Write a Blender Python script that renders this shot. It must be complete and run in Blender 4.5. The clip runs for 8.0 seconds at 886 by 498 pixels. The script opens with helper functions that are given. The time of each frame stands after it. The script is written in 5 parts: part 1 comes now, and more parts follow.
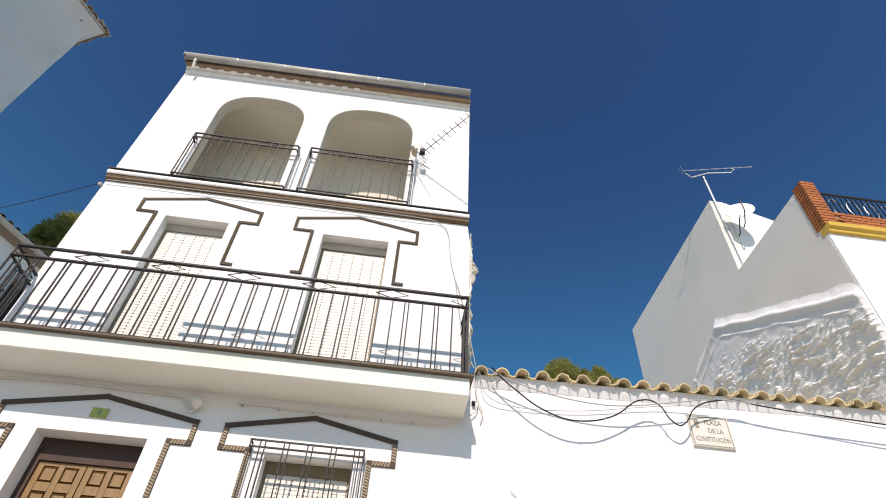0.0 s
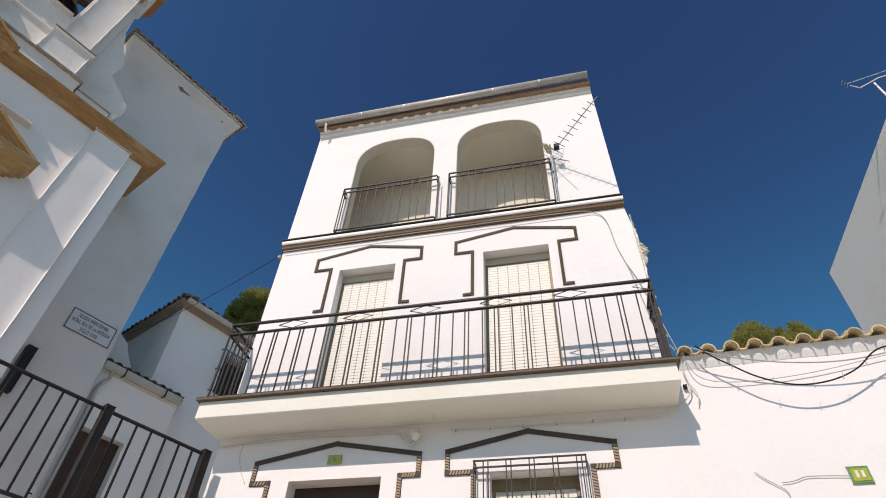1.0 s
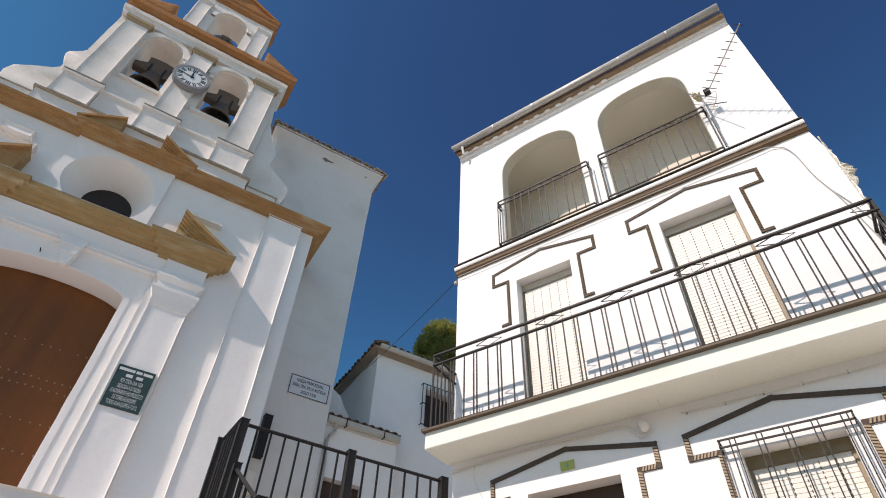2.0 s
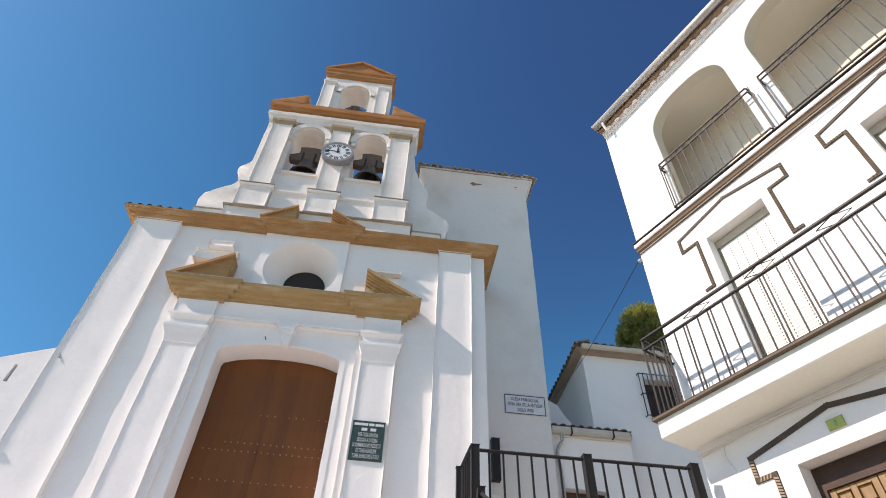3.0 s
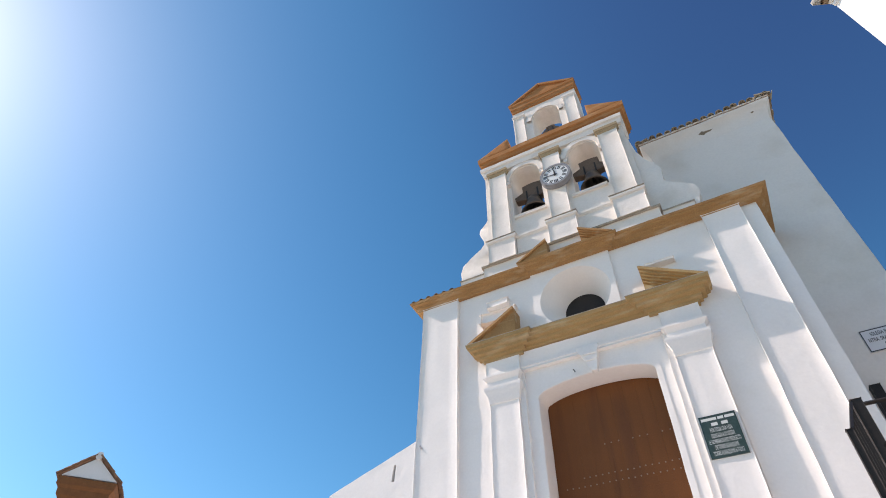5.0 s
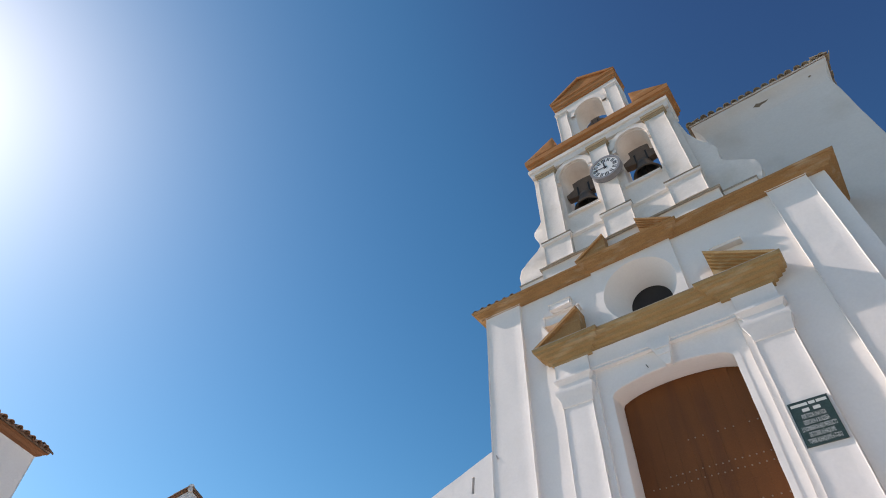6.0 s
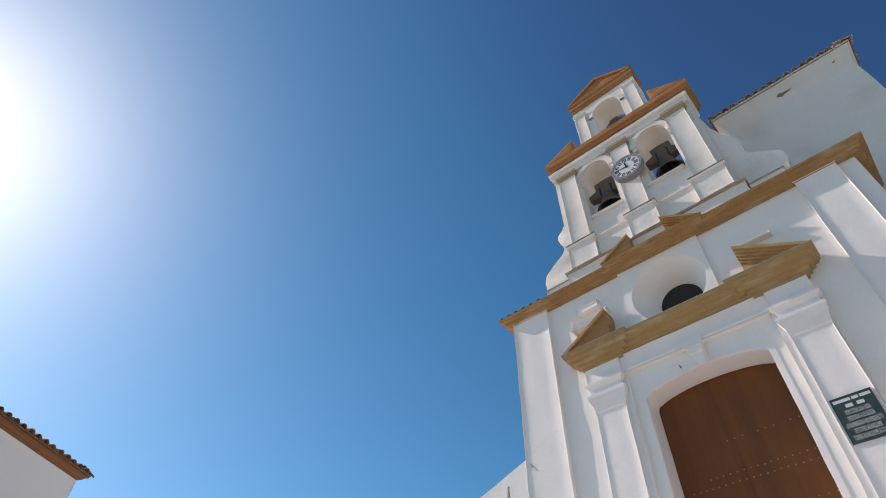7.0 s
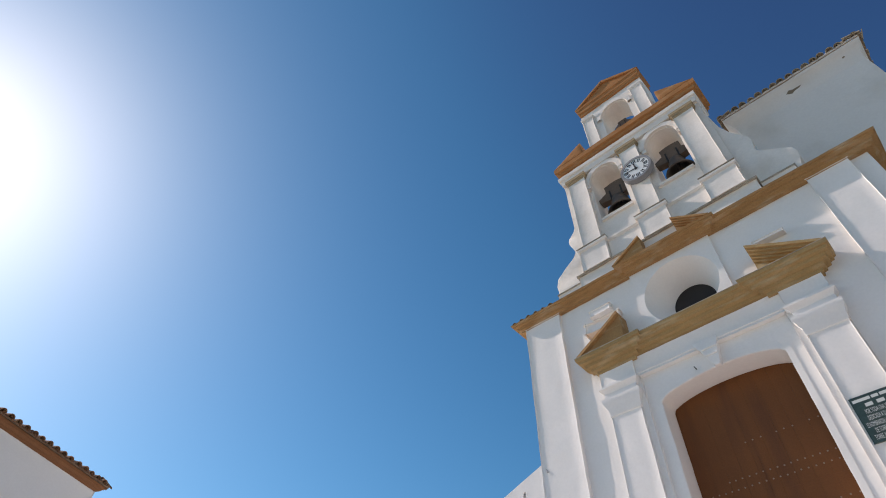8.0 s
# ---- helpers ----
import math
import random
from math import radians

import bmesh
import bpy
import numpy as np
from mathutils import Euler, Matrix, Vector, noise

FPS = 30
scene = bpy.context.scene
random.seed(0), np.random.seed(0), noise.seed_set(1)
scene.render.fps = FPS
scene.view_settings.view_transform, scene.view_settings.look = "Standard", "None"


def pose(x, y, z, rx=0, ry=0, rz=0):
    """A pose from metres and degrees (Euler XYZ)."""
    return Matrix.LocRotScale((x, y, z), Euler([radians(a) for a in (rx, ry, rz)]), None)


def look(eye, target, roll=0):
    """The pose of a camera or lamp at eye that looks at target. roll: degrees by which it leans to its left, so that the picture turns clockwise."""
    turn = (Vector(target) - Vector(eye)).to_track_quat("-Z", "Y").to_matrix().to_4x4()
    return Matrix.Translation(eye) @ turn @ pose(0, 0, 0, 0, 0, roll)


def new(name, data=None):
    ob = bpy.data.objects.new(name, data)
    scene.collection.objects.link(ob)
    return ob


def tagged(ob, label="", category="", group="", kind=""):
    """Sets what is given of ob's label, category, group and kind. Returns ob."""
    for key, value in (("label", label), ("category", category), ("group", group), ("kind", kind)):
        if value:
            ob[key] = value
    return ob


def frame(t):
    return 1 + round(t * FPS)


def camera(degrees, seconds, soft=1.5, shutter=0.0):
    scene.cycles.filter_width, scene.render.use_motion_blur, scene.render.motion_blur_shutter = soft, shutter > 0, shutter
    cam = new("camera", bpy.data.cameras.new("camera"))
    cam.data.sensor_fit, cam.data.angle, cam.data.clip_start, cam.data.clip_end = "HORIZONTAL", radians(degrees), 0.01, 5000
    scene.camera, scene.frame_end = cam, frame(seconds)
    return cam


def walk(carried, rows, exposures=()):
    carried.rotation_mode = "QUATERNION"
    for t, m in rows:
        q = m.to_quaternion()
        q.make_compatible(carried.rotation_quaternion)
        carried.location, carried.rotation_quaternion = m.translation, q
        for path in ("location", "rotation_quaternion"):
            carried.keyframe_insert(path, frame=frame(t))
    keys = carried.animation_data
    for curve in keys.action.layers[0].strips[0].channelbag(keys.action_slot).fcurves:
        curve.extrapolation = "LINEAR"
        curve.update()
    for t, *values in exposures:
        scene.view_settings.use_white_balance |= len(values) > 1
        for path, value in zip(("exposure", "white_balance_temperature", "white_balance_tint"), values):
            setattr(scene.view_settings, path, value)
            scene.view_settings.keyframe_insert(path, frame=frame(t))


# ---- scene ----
cam = camera(75.00, 8.0, soft=1.0)
PATH = [
    (0, (0.041, 0.010, 1.547), (0.311, 3.543, 5.075), 3.91),
    (0.5, (-0.102, -0.005, 1.555), (-0.405, 3.539, 5.069), 3.57),
    (1, (-0.244, -0.021, 1.539), (-1.151, 3.415, 5.056), 3.24),
    (1.5, (-0.380, -0.039, 1.500), (-1.874, 3.173, 5.028), 3.15),
    (3, (-0.530, 0.004, 1.500), (-3.565, 1.779, 5.055), 2.53),
    (3.5, (-0.541, 0.029, 1.504), (-3.849, 1.179, 5.072), 2.29),
    (4, (-0.514, -0.020, 1.482), (-3.952, 0.540, 5.070), 2.15),
    (4.5, (-0.482, -0.062, 1.460), (-3.938, 0.036, 5.072), 1.87),
    (5, (-0.463, -0.096, 1.452), (-3.886, -0.391, 5.085), 1.77),
    (6.5, (-0.508, 0.025, 1.488), (-3.743, -0.883, 5.191), 1.72),
    (7, (-0.524, 0.046, 1.483), (-3.706, -0.942, 5.211), 1.73),
    (7.5, (-0.539, 0.060, 1.471), (-3.677, -0.977, 5.222), 1.65),
    (8, (-0.548, 0.083, 1.460), (-3.657, -0.992, 5.226), 1.81),
]
EXPOSURE = [(0.0, 0.10, 7250, 25), (0.5, -0.06, 7300, 26), (1.0, -0.18, 7350, 27), (1.7, -0.04, 7350, 27), (2.8, 0.34, 7400, 27), (3.5, 0.62, 7450, 28), (4.0, 0.77, 7450, 28), (4.5, 0.71, 7450, 28), (5.2, 0.40, 7450, 28), (6.3, 0.08, 7350, 27), (8.0, 0.03, 7350, 27)]
walk(cam, [(t, look(eye, target, roll)) for t, eye, target, roll in PATH], EXPOSURE)

# ---- world, sun, exposure ----
SUN_YAW, SUN_EL = 168.0, 40.3
sun_dir = Vector((-math.sin(radians(SUN_YAW)) * math.cos(radians(SUN_EL)), math.cos(radians(SUN_YAW)) * math.cos(radians(SUN_EL)), math.sin(radians(SUN_EL))))
world = bpy.data.worlds.new("sky")
scene.world = world
world.use_nodes = True
wt = world.node_tree
sky = wt.nodes.new("ShaderNodeTexSky")
sky.sky_type = "NISHITA"
sky.sun_disc = False
sky.sun_elevation = radians(SUN_EL)
sky.sun_rotation = radians(360 - SUN_YAW)
sky.air_density, sky.dust_density, sky.ozone_density, sky.altitude = 1.05, 0.8, 3.0, 600
deep = wt.nodes.new("ShaderNodeHueSaturation")
deep.inputs["Hue"].default_value, deep.inputs["Saturation"].default_value = 0.485, 1.275
wt.links.new(sky.outputs["Color"], deep.inputs["Color"])
clear = wt.nodes.new("ShaderNodeGamma")
clear.inputs["Gamma"].default_value = 1.2
wt.links.new(deep.outputs["Color"], clear.inputs["Color"])
# a dry mountain sky: far from the sun it deepens towards indigo
split, depth, indigo, tinted = (wt.nodes.new("ShaderNode" + kind) for kind in ("SeparateColor", "MapRange", "Mix", "Mix"))
wt.links.new(clear.outputs["Color"], split.inputs["Color"])
depth.interpolation_type = "SMOOTHSTEP"
depth.inputs[1].default_value, depth.inputs[2].default_value = 0.68, 1.65
wt.links.new(split.outputs["Green"], depth.inputs[0])
indigo.data_type = tinted.data_type = "RGBA"
indigo.inputs[6].default_value, indigo.inputs[7].default_value = (1.30, 0.69, 0.80, 1), (0.925, 1.075, 1.0, 1)
wt.links.new(depth.outputs[0], indigo.inputs[0])
tinted.blend_type = "MULTIPLY"
tinted.inputs[0].default_value = 1.0
wt.links.new(clear.outputs["Color"], tinted.inputs[6])
wt.links.new(indigo.outputs[2], tinted.inputs[7])
wt.links.new(tinted.outputs[2], wt.nodes["Background"].inputs["Color"])
wt.nodes["Background"].inputs["Strength"].default_value = 0.098
sun = new("sun", bpy.data.lights.new("sun", "SUN"))
sun.data.energy, sun.data.angle, sun.data.color = 3.7, radians(0.53), (1.0, 0.995, 0.925)
sun.matrix_world = look(sun_dir * 60, (0, 0, 0))


# ---- materials ----
def material(name, colour, rough=0.8, metal=0.0, vary=0.12, scale=3.0, fine=60.0, bump=0.15, bump_scale=25.0, stain=None, stain_amount=0.0, stain_scale=0.8, spec=0.3, per_object=0.0, wave=None, streak=None):
    """A procedural surface: base colour varied at two scales, stains with their own shape, fine relief."""
    m = bpy.data.materials.new(name)
    m.use_nodes = True
    t = m.node_tree
    b = t.nodes["Principled BSDF"]
    b.inputs["Roughness"].default_value, b.inputs["Metallic"].default_value = rough, metal
    b.inputs["Specular IOR Level"].default_value = spec
    co = t.nodes.new("ShaderNodeTexCoord")

    def noise_at(sc, detail=4.0):
        n = t.nodes.new("ShaderNodeTexNoise")
        n.inputs["Scale"].default_value, n.inputs["Detail"].default_value = sc, detail
        t.links.new(co.outputs["Object"], n.inputs["Vector"])
        return n

    def mixed(fac, a, bcol, kind="MIX"):
        x = t.nodes.new("ShaderNodeMix")
        x.data_type, x.blend_type = "RGBA", kind
        if isinstance(fac, float):
            x.inputs[0].default_value = fac
        else:
            t.links.new(fac, x.inputs[0])
        for k, v in ((6, a), (7, bcol)):
            if isinstance(v, tuple):
                x.inputs[k].default_value = (*v, 1)
            else:
                t.links.new(v, x.inputs[k])
        return x.outputs[2]

    dark = tuple(c * (1 - vary) for c in colour)
    light = tuple(min(1, c * (1 + vary)) for c in colour)
    coarse, grain = noise_at(scale), noise_at(fine, 2.0)
    col = mixed(coarse.outputs["Fac"], dark, light)
    g = t.nodes.new("ShaderNodeMapRange")
    g.inputs[1].default_value, g.inputs[2].default_value, g.inputs[3].default_value, g.inputs[4].default_value = 0.3, 0.7, 1 - vary * 0.6, 1 + vary * 0.3
    t.links.new(grain.outputs["Fac"], g.inputs[0])
    col = mixed(1.0, col, g.outputs[0], "MULTIPLY")
    if stain:
        st = noise_at(stain_scale, 8.0)
        if streak:
            mp = t.nodes.new("ShaderNodeMapping")
            mp.inputs["Scale"].default_value = streak
            t.links.new(co.outputs["Object"], mp.inputs["Vector"])
            t.links.new(mp.outputs["Vector"], st.inputs["Vector"])
        ramp = t.nodes.new("ShaderNodeMapRange")
        ramp.inputs[1].default_value, ramp.inputs[2].default_value, ramp.inputs[4].default_value = 0.52, 0.78, stain_amount
        t.links.new(st.outputs["Fac"], ramp.inputs[0])
        col = mixed(ramp.outputs[0], col, stain)
    if per_object:
        info = t.nodes.new("ShaderNodeObjectInfo")
        r = t.nodes.new("ShaderNodeMapRange")
        r.inputs[3].default_value, r.inputs[4].default_value = 1 - per_object, 1 + per_object * 0.5
        t.links.new(info.outputs["Random"], r.inputs[0])
        col = mixed(1.0, col, r.outputs[0], "MULTIPLY")
    if wave:
        w = t.nodes.new("ShaderNodeTexWave")
        w.bands_direction = wave[0]
        w.inputs["Scale"].default_value, w.inputs["Distortion"].default_value, w.inputs["Detail"].default_value = wave[1], wave[2], 3
        t.links.new(co.outputs["Object"], w.inputs["Vector"])
        col = mixed(w.outputs["Fac"], col, mixed(1.0, col, (wave[3],) * 3, "MULTIPLY"))
    t.links.new(col, b.inputs["Base Color"])
    bn = noise_at(bump_scale, 6.0)
    bp = t.nodes.new("ShaderNodeBump")
    bp.inputs["Strength"].default_value, bp.inputs["Distance"].default_value = bump, 0.02
    t.links.new(bn.outputs["Fac"], bp.inputs["Height"])
    t.links.new(bp.outputs["Normal"], b.inputs["Normal"])
    return m


PLASTER = material("whitewashed_plaster", (0.82, 0.803, 0.778), 0.9, vary=0.04, scale=1.2, fine=30, bump=0.35, bump_scale=6, stain=(0.62, 0.60, 0.55), stain_amount=0.25, stain_scale=0.7)
LIME = material("thick_limewash", (0.82, 0.782, 0.745), 0.9, vary=0.04, scale=0.9, fine=18, bump=0.6, bump_scale=3.5, stain=(0.60, 0.57, 0.52), stain_amount=0.3, stain_scale=0.9)
GREYWALL = material("weathered_grey_render", (0.80, 0.75, 0.675), 0.95, vary=0.05, scale=0.8, fine=40, bump=0.25, bump_scale=5, stain=(0.52, 0.49, 0.43), stain_amount=0.35, stain_scale=0.5)
STONEWASH = material("whitewashed_rubble", (0.78, 0.77, 0.75), 0.95, vary=0.05, scale=2, fine=40, bump=0.8, bump_scale=8, stain=(0.5, 0.48, 0.45), stain_amount=0.35, stain_scale=2.0)
CREAMWASH = material("cream_limewash", (0.80, 0.795, 0.70), 0.9, vary=0.05, scale=1.2, fine=30, bump=0.35, bump_scale=6, stain=(0.55, 0.52, 0.42), stain_amount=0.35, stain_scale=0.9)
OCHRE = material("ochre_limewash", (0.40, 0.217, 0.09), 0.9, vary=0.25, scale=2.2, fine=35, bump=0.5, bump_scale=8, stain=(0.58, 0.46, 0.31), stain_amount=0.65, stain_scale=1.0, streak=(1.6, 4.0, 7.0))
OLIVEOCHRE = material("olive_ochre_limewash", (0.40, 0.255, 0.113), 0.9, vary=0.2, scale=1.6, fine=35, bump=0.4, bump_scale=8, stain=(0.60, 0.50, 0.34), stain_amount=0.6, stain_scale=1.0, streak=(1.6, 4.0, 7.0))
REDOCHRE = material("reddish_ochre_limewash", (0.40, 0.17, 0.06), 0.9, vary=0.22, scale=1.6, fine=35, bump=0.4, bump_scale=8, stain=(0.48, 0.30, 0.16), stain_amount=0.55, stain_scale=1.0, streak=(2.0, 4.0, 6.0))
OLDLIME = material("weathered_limewash", (0.76, 0.71, 0.655), 0.92, vary=0.07, scale=1.2, fine=18, bump=0.7, bump_scale=4, stain=(0.50, 0.45, 0.37), stain_amount=0.55, stain_scale=1.3)
PALETILE = material("pale_mortared_tile", (0.42, 0.34, 0.25), 0.92, vary=0.25, scale=6, fine=50, bump=0.4, stain=(0.60, 0.56, 0.50), stain_amount=0.7, stain_scale=3, per_object=0.3)
CAPPING = material("weathered_mortar_capping", (0.42, 0.37, 0.30), 0.95, vary=0.3, scale=4, fine=30, bump=0.6, stain=(0.20, 0.17, 0.13), stain_amount=0.7, stain_scale=2.5)
ROCK = material("ochre_rock", (0.27, 0.20, 0.11), 0.95, vary=0.35, scale=3, fine=30, bump=0.9, stain=(0.14, 0.14, 0.06), stain_amount=0.6, stain_scale=2)
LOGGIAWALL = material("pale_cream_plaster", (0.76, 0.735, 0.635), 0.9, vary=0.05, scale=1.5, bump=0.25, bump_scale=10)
# the loggia cream with shade put into its colour, for the arch linings
SHADEDCREAM = material("dull_cream_plaster", (0.64, 0.62, 0.53), 0.9, vary=0.08, scale=1.5, bump=0.25, bump_scale=10)
# base darkened to stand in for shade on the tower; brown stains are wear
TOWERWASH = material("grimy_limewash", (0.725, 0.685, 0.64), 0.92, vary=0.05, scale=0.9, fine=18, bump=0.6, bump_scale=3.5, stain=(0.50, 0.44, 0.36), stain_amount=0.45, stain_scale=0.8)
CAPOCHRE = material("weathered_ochre_cap", (0.40, 0.30, 0.185), 0.92, vary=0.2, scale=4, fine=35, bump=0.5, bump_scale=8, stain=(0.22, 0.17, 0.11), stain_amount=0.5, stain_scale=4)
TERRACOTTA = material("aged_clay_tile", (0.30, 0.20, 0.135), 0.9, vary=0.3, scale=6, fine=50, bump=0.4, stain=(0.24, 0.22, 0.18), stain_amount=0.6, stain_scale=3, per_object=0.3)
YELLOWTILE = material("pale_clay_tile", (0.70, 0.56, 0.33), 0.85, vary=0.2, scale=5, fine=50, bump=0.35, stain=(0.36, 0.27, 0.16), stain_amount=0.5, stain_scale=4, per_object=0.22)
BROWNTRIM = material("brown_glazed_rope_tile", (0.085, 0.064, 0.048), 0.65, vary=0.25, scale=20, fine=90, bump=0.2, spec=0.2)
BROWNLEDGE = material("brown_ceramic_ledge", (0.15, 0.095, 0.055), 0.65, vary=0.25, scale=6, fine=60, bump=0.2, spec=0.25)
IRON = material("dark_painted_iron", (0.024, 0.021, 0.019), 0.5, 0.0, vary=0.3, scale=15, fine=120, bump=0.1, spec=0.25)
BRONZE = material("dark_bronze", (0.13, 0.105, 0.085), 0.55, 0.6, vary=0.3, scale=5, bump=0.2)
YOKEWOOD = material("old_dark_timber", (0.14, 0.10, 0.075), 0.8, vary=0.3, scale=8, bump=0.4)
DOORWOOD = material("reddish_brown_door_timber", (0.18, 0.060, 0.015), 0.65, vary=0.2, scale=1.3, fine=40, bump=0.15, stain=(0.075, 0.026, 0.014), stain_amount=0.75, stain_scale=1.0, streak=(2.6, 2.6, 0.22), spec=0.3, wave=("X", 1.3, 3.0, 0.97))
PINE = material("varnished_pine", (0.29, 0.165, 0.056), 0.45, vary=0.2, scale=4, fine=60, bump=0.1, wave=("X", 5.0, 3.0, 0.88), spec=0.5)
DARKWOOD = material("dark_brown_timber", (0.07, 0.04, 0.028), 0.6, vary=0.25, scale=4, bump=0.15)
SHUTTER = material("cream_pvc", (0.74, 0.715, 0.64), 0.5, vary=0.04, scale=5, bump=0.05, spec=0.4)
SLOT = material("shutter_light_slot", (0.10, 0.085, 0.07), 0.8, vary=0.1)
ZINC = material("grey_zinc", (0.46, 0.44, 0.40), 0.45, 0.3, vary=0.2, scale=4, fine=30, bump=0.1, stain=(0.24, 0.22, 0.18), stain_amount=0.5, stain_scale=5)
GALV = material("galvanised_steel", (0.55, 0.56, 0.57), 0.4, 0.7, vary=0.1, scale=10, bump=0.05)
CABLEBLACK = material("black_cable", (0.02, 0.02, 0.02), 0.6, vary=0.1)
CABLEGREY = material("grey_cable", (0.42, 0.41, 0.38), 0.7, vary=0.15)
CABLEWHITE = material("white_conduit", (0.66, 0.64, 0.58), 0.7, vary=0.12)
MARBLE = material("white_ceramic_plate", (0.72, 0.69, 0.60), 0.35, vary=0.05, scale=8, bump=0.05, spec=0.5)
SLATE = material("dark_green_marble", (0.03, 0.055, 0.045), 0.35, vary=0.4, scale=6, fine=30, bump=0.05, spec=0.5)
SIGNGREY = material("pale_grey_stone_plate", (0.66, 0.66, 0.67), 0.6, vary=0.06, scale=5, bump=0.08)
INKDARK = material("dark_lettering", (0.03, 0.03, 0.035), 0.6, vary=0.1)
INKBROWN = material("brown_lettering", (0.36, 0.29, 0.20), 0.5, vary=0.15)
INKPALE = material("pale_cut_lettering", (0.62, 0.63, 0.60), 0.7, vary=0.08)
GREENTILE = material("yellow_green_ceramic", (0.37, 0.40, 0.045), 0.25, vary=0.2, scale=25, bump=0.1, spec=0.6)
GREENEDGE = material("green_ceramic_edge", (0.14, 0.30, 0.10), 0.3, vary=0.2, scale=25, bump=0.1, spec=0.6)
PANELTILE = material("yellow_painted_azulejo", (0.50, 0.42, 0.17), 0.4, vary=0.45, scale=9, fine=30, bump=0.05, stain=(0.30, 0.34, 0.36), stain_amount=0.8, stain_scale=7, spec=0.5)
BRICK = material("orange_brick", (0.44, 0.15, 0.055), 0.85, vary=0.2, scale=12, fine=60, bump=0.3, per_object=0.2)
MORTAR = material("pale_mortar", (0.46, 0.36, 0.27), 0.95, vary=0.1, scale=10)
YELLOWPAINT = material("yellow_painted_moulding", (0.66, 0.42, 0.08), 0.7, vary=0.08, scale=3, bump=0.1)
CLOCKFACE = material("white_enamel", (0.74, 0.75, 0.74), 0.35, vary=0.04, scale=5)
CLOCKRIM = material("grey_clock_case", (0.26, 0.26, 0.27), 0.6, vary=0.15, scale=8)
GLASS = material("dark_window_glass", (0.035, 0.027, 0.022), 0.4, vary=0.3, spec=0.2)
LEAF = material("tree_foliage", (0.30, 0.29, 0.10), 0.75, vary=0.45, scale=0.9, fine=5, bump=0.0)
lt = LEAF.node_tree
thin, blend = lt.nodes.new("ShaderNodeBsdfTranslucent"), lt.nodes.new("ShaderNodeMixShader")
thin.inputs["Color"].default_value = (0.42, 0.44, 0.10, 1)
blend.inputs[0].default_value = 0.45
lt.links.new(lt.nodes["Principled BSDF"].outputs[0], blend.inputs[1])
lt.links.new(thin.outputs[0], blend.inputs[2])
lt.links.new(blend.outputs[0], lt.nodes["Material Output"].inputs["Surface"])
BARK = material("pine_bark", (0.12, 0.075, 0.045), 0.95, vary=0.4, scale=6, bump=0.8)
PAVING = material("pale_stone_paving", (0.50, 0.452, 0.38), 0.9, vary=0.2, scale=1.0, fine=25, bump=0.3, stain=(0.2, 0.18, 0.16), stain_amount=0.5)
DISHMAT = material("white_dish_paint", (0.76, 0.76, 0.75), 0.45, vary=0.05, scale=4)
LEAFDRY = material("dried_palm", (0.36, 0.28, 0.12), 0.9, vary=0.3, scale=20)


# ---- mesh builders (local x along the facade, -y outward, z up) ----
def part(name, bm, mat, parent=None, label="", smooth=False):
    me = bpy.data.meshes.new(name)
    bmesh.ops.recalc_face_normals(bm, faces=bm.faces)
    bm.to_mesh(me)
    bm.free()
    me.materials.append(mat)
    if smooth:
        for p in me.polygons:
            p.use_smooth = True
    ob = new(name, me)
    ob.parent = parent
    if label:
        ob["label"] = label
    return ob


def uneven(bm, cell=0.28, amp=0.015, wave=1.6):
    """Hand-laid unevenness: long edges are split and the surface wanders a little; the same field everywhere, so that touching parts stay in touch."""
    for _ in range(6):
        long = [e for e in bm.edges if e.calc_length() > cell]
        if not long or len(bm.faces) > 14000:
            break
        bmesh.ops.subdivide_edges(bm, edges=long, cuts=1, use_grid_fill=True)
    bmesh.ops.triangulate(bm, faces=[f for f in bm.faces if len(f.verts) > 4])
    for v in bm.verts:
        p = v.co
        v.co = p + (noise.noise_vector(p * wave) * 0.7 + noise.noise_vector(p * wave * 3.7) * 0.3 + noise.noise_vector(p * wave * 9.0) * 0.12) * amp
    return bm


def soft_part(name, bm, mat, parent=None, label="", cell=0.28, amp=0.015):
    """A part of uneven plaster with worn edges."""
    ob = part(name, uneven(bm, cell, amp), mat, parent, label, True)
    ob.data.set_sharp_from_angle(angle=radians(28))
    return ob


def again(ob, m, parent=None):
    """Another piece on the same mesh."""
    o = new(ob.name.split(".")[0], ob.data)
    o.parent = parent or ob.parent
    o.matrix_basis = m
    return o


def thing(name, label, category, m=None, group="", kind=""):
    e = new(name)
    if m is not None:
        e.matrix_basis = m
    return tagged(e, label, category, group, kind)


def add_box(bm, x0, x1, d0, d1, z0, z1, bevel=0.0):
    """A box from depth d0 to d1 outward."""
    r = bmesh.ops.create_cube(bm, size=1)
    vs = r["verts"]
    for v in vs:
        v.co = Vector(((x0 + x1) / 2 + v.co.x * (x1 - x0), -((d0 + d1) / 2 + v.co.y * (d1 - d0)), (z0 + z1) / 2 + v.co.z * (z1 - z0)))
    if bevel:
        es = list({e for v in vs for e in v.link_edges})
        bmesh.ops.bevel(bm, geom=es, offset=bevel, segments=2, affect="EDGES", profile=0.5)
    return bm


def box(x0, x1, d0, d1, z0, z1, bevel=0.0):
    return add_box(bmesh.new(), x0, x1, d0, d1, z0, z1, bevel)


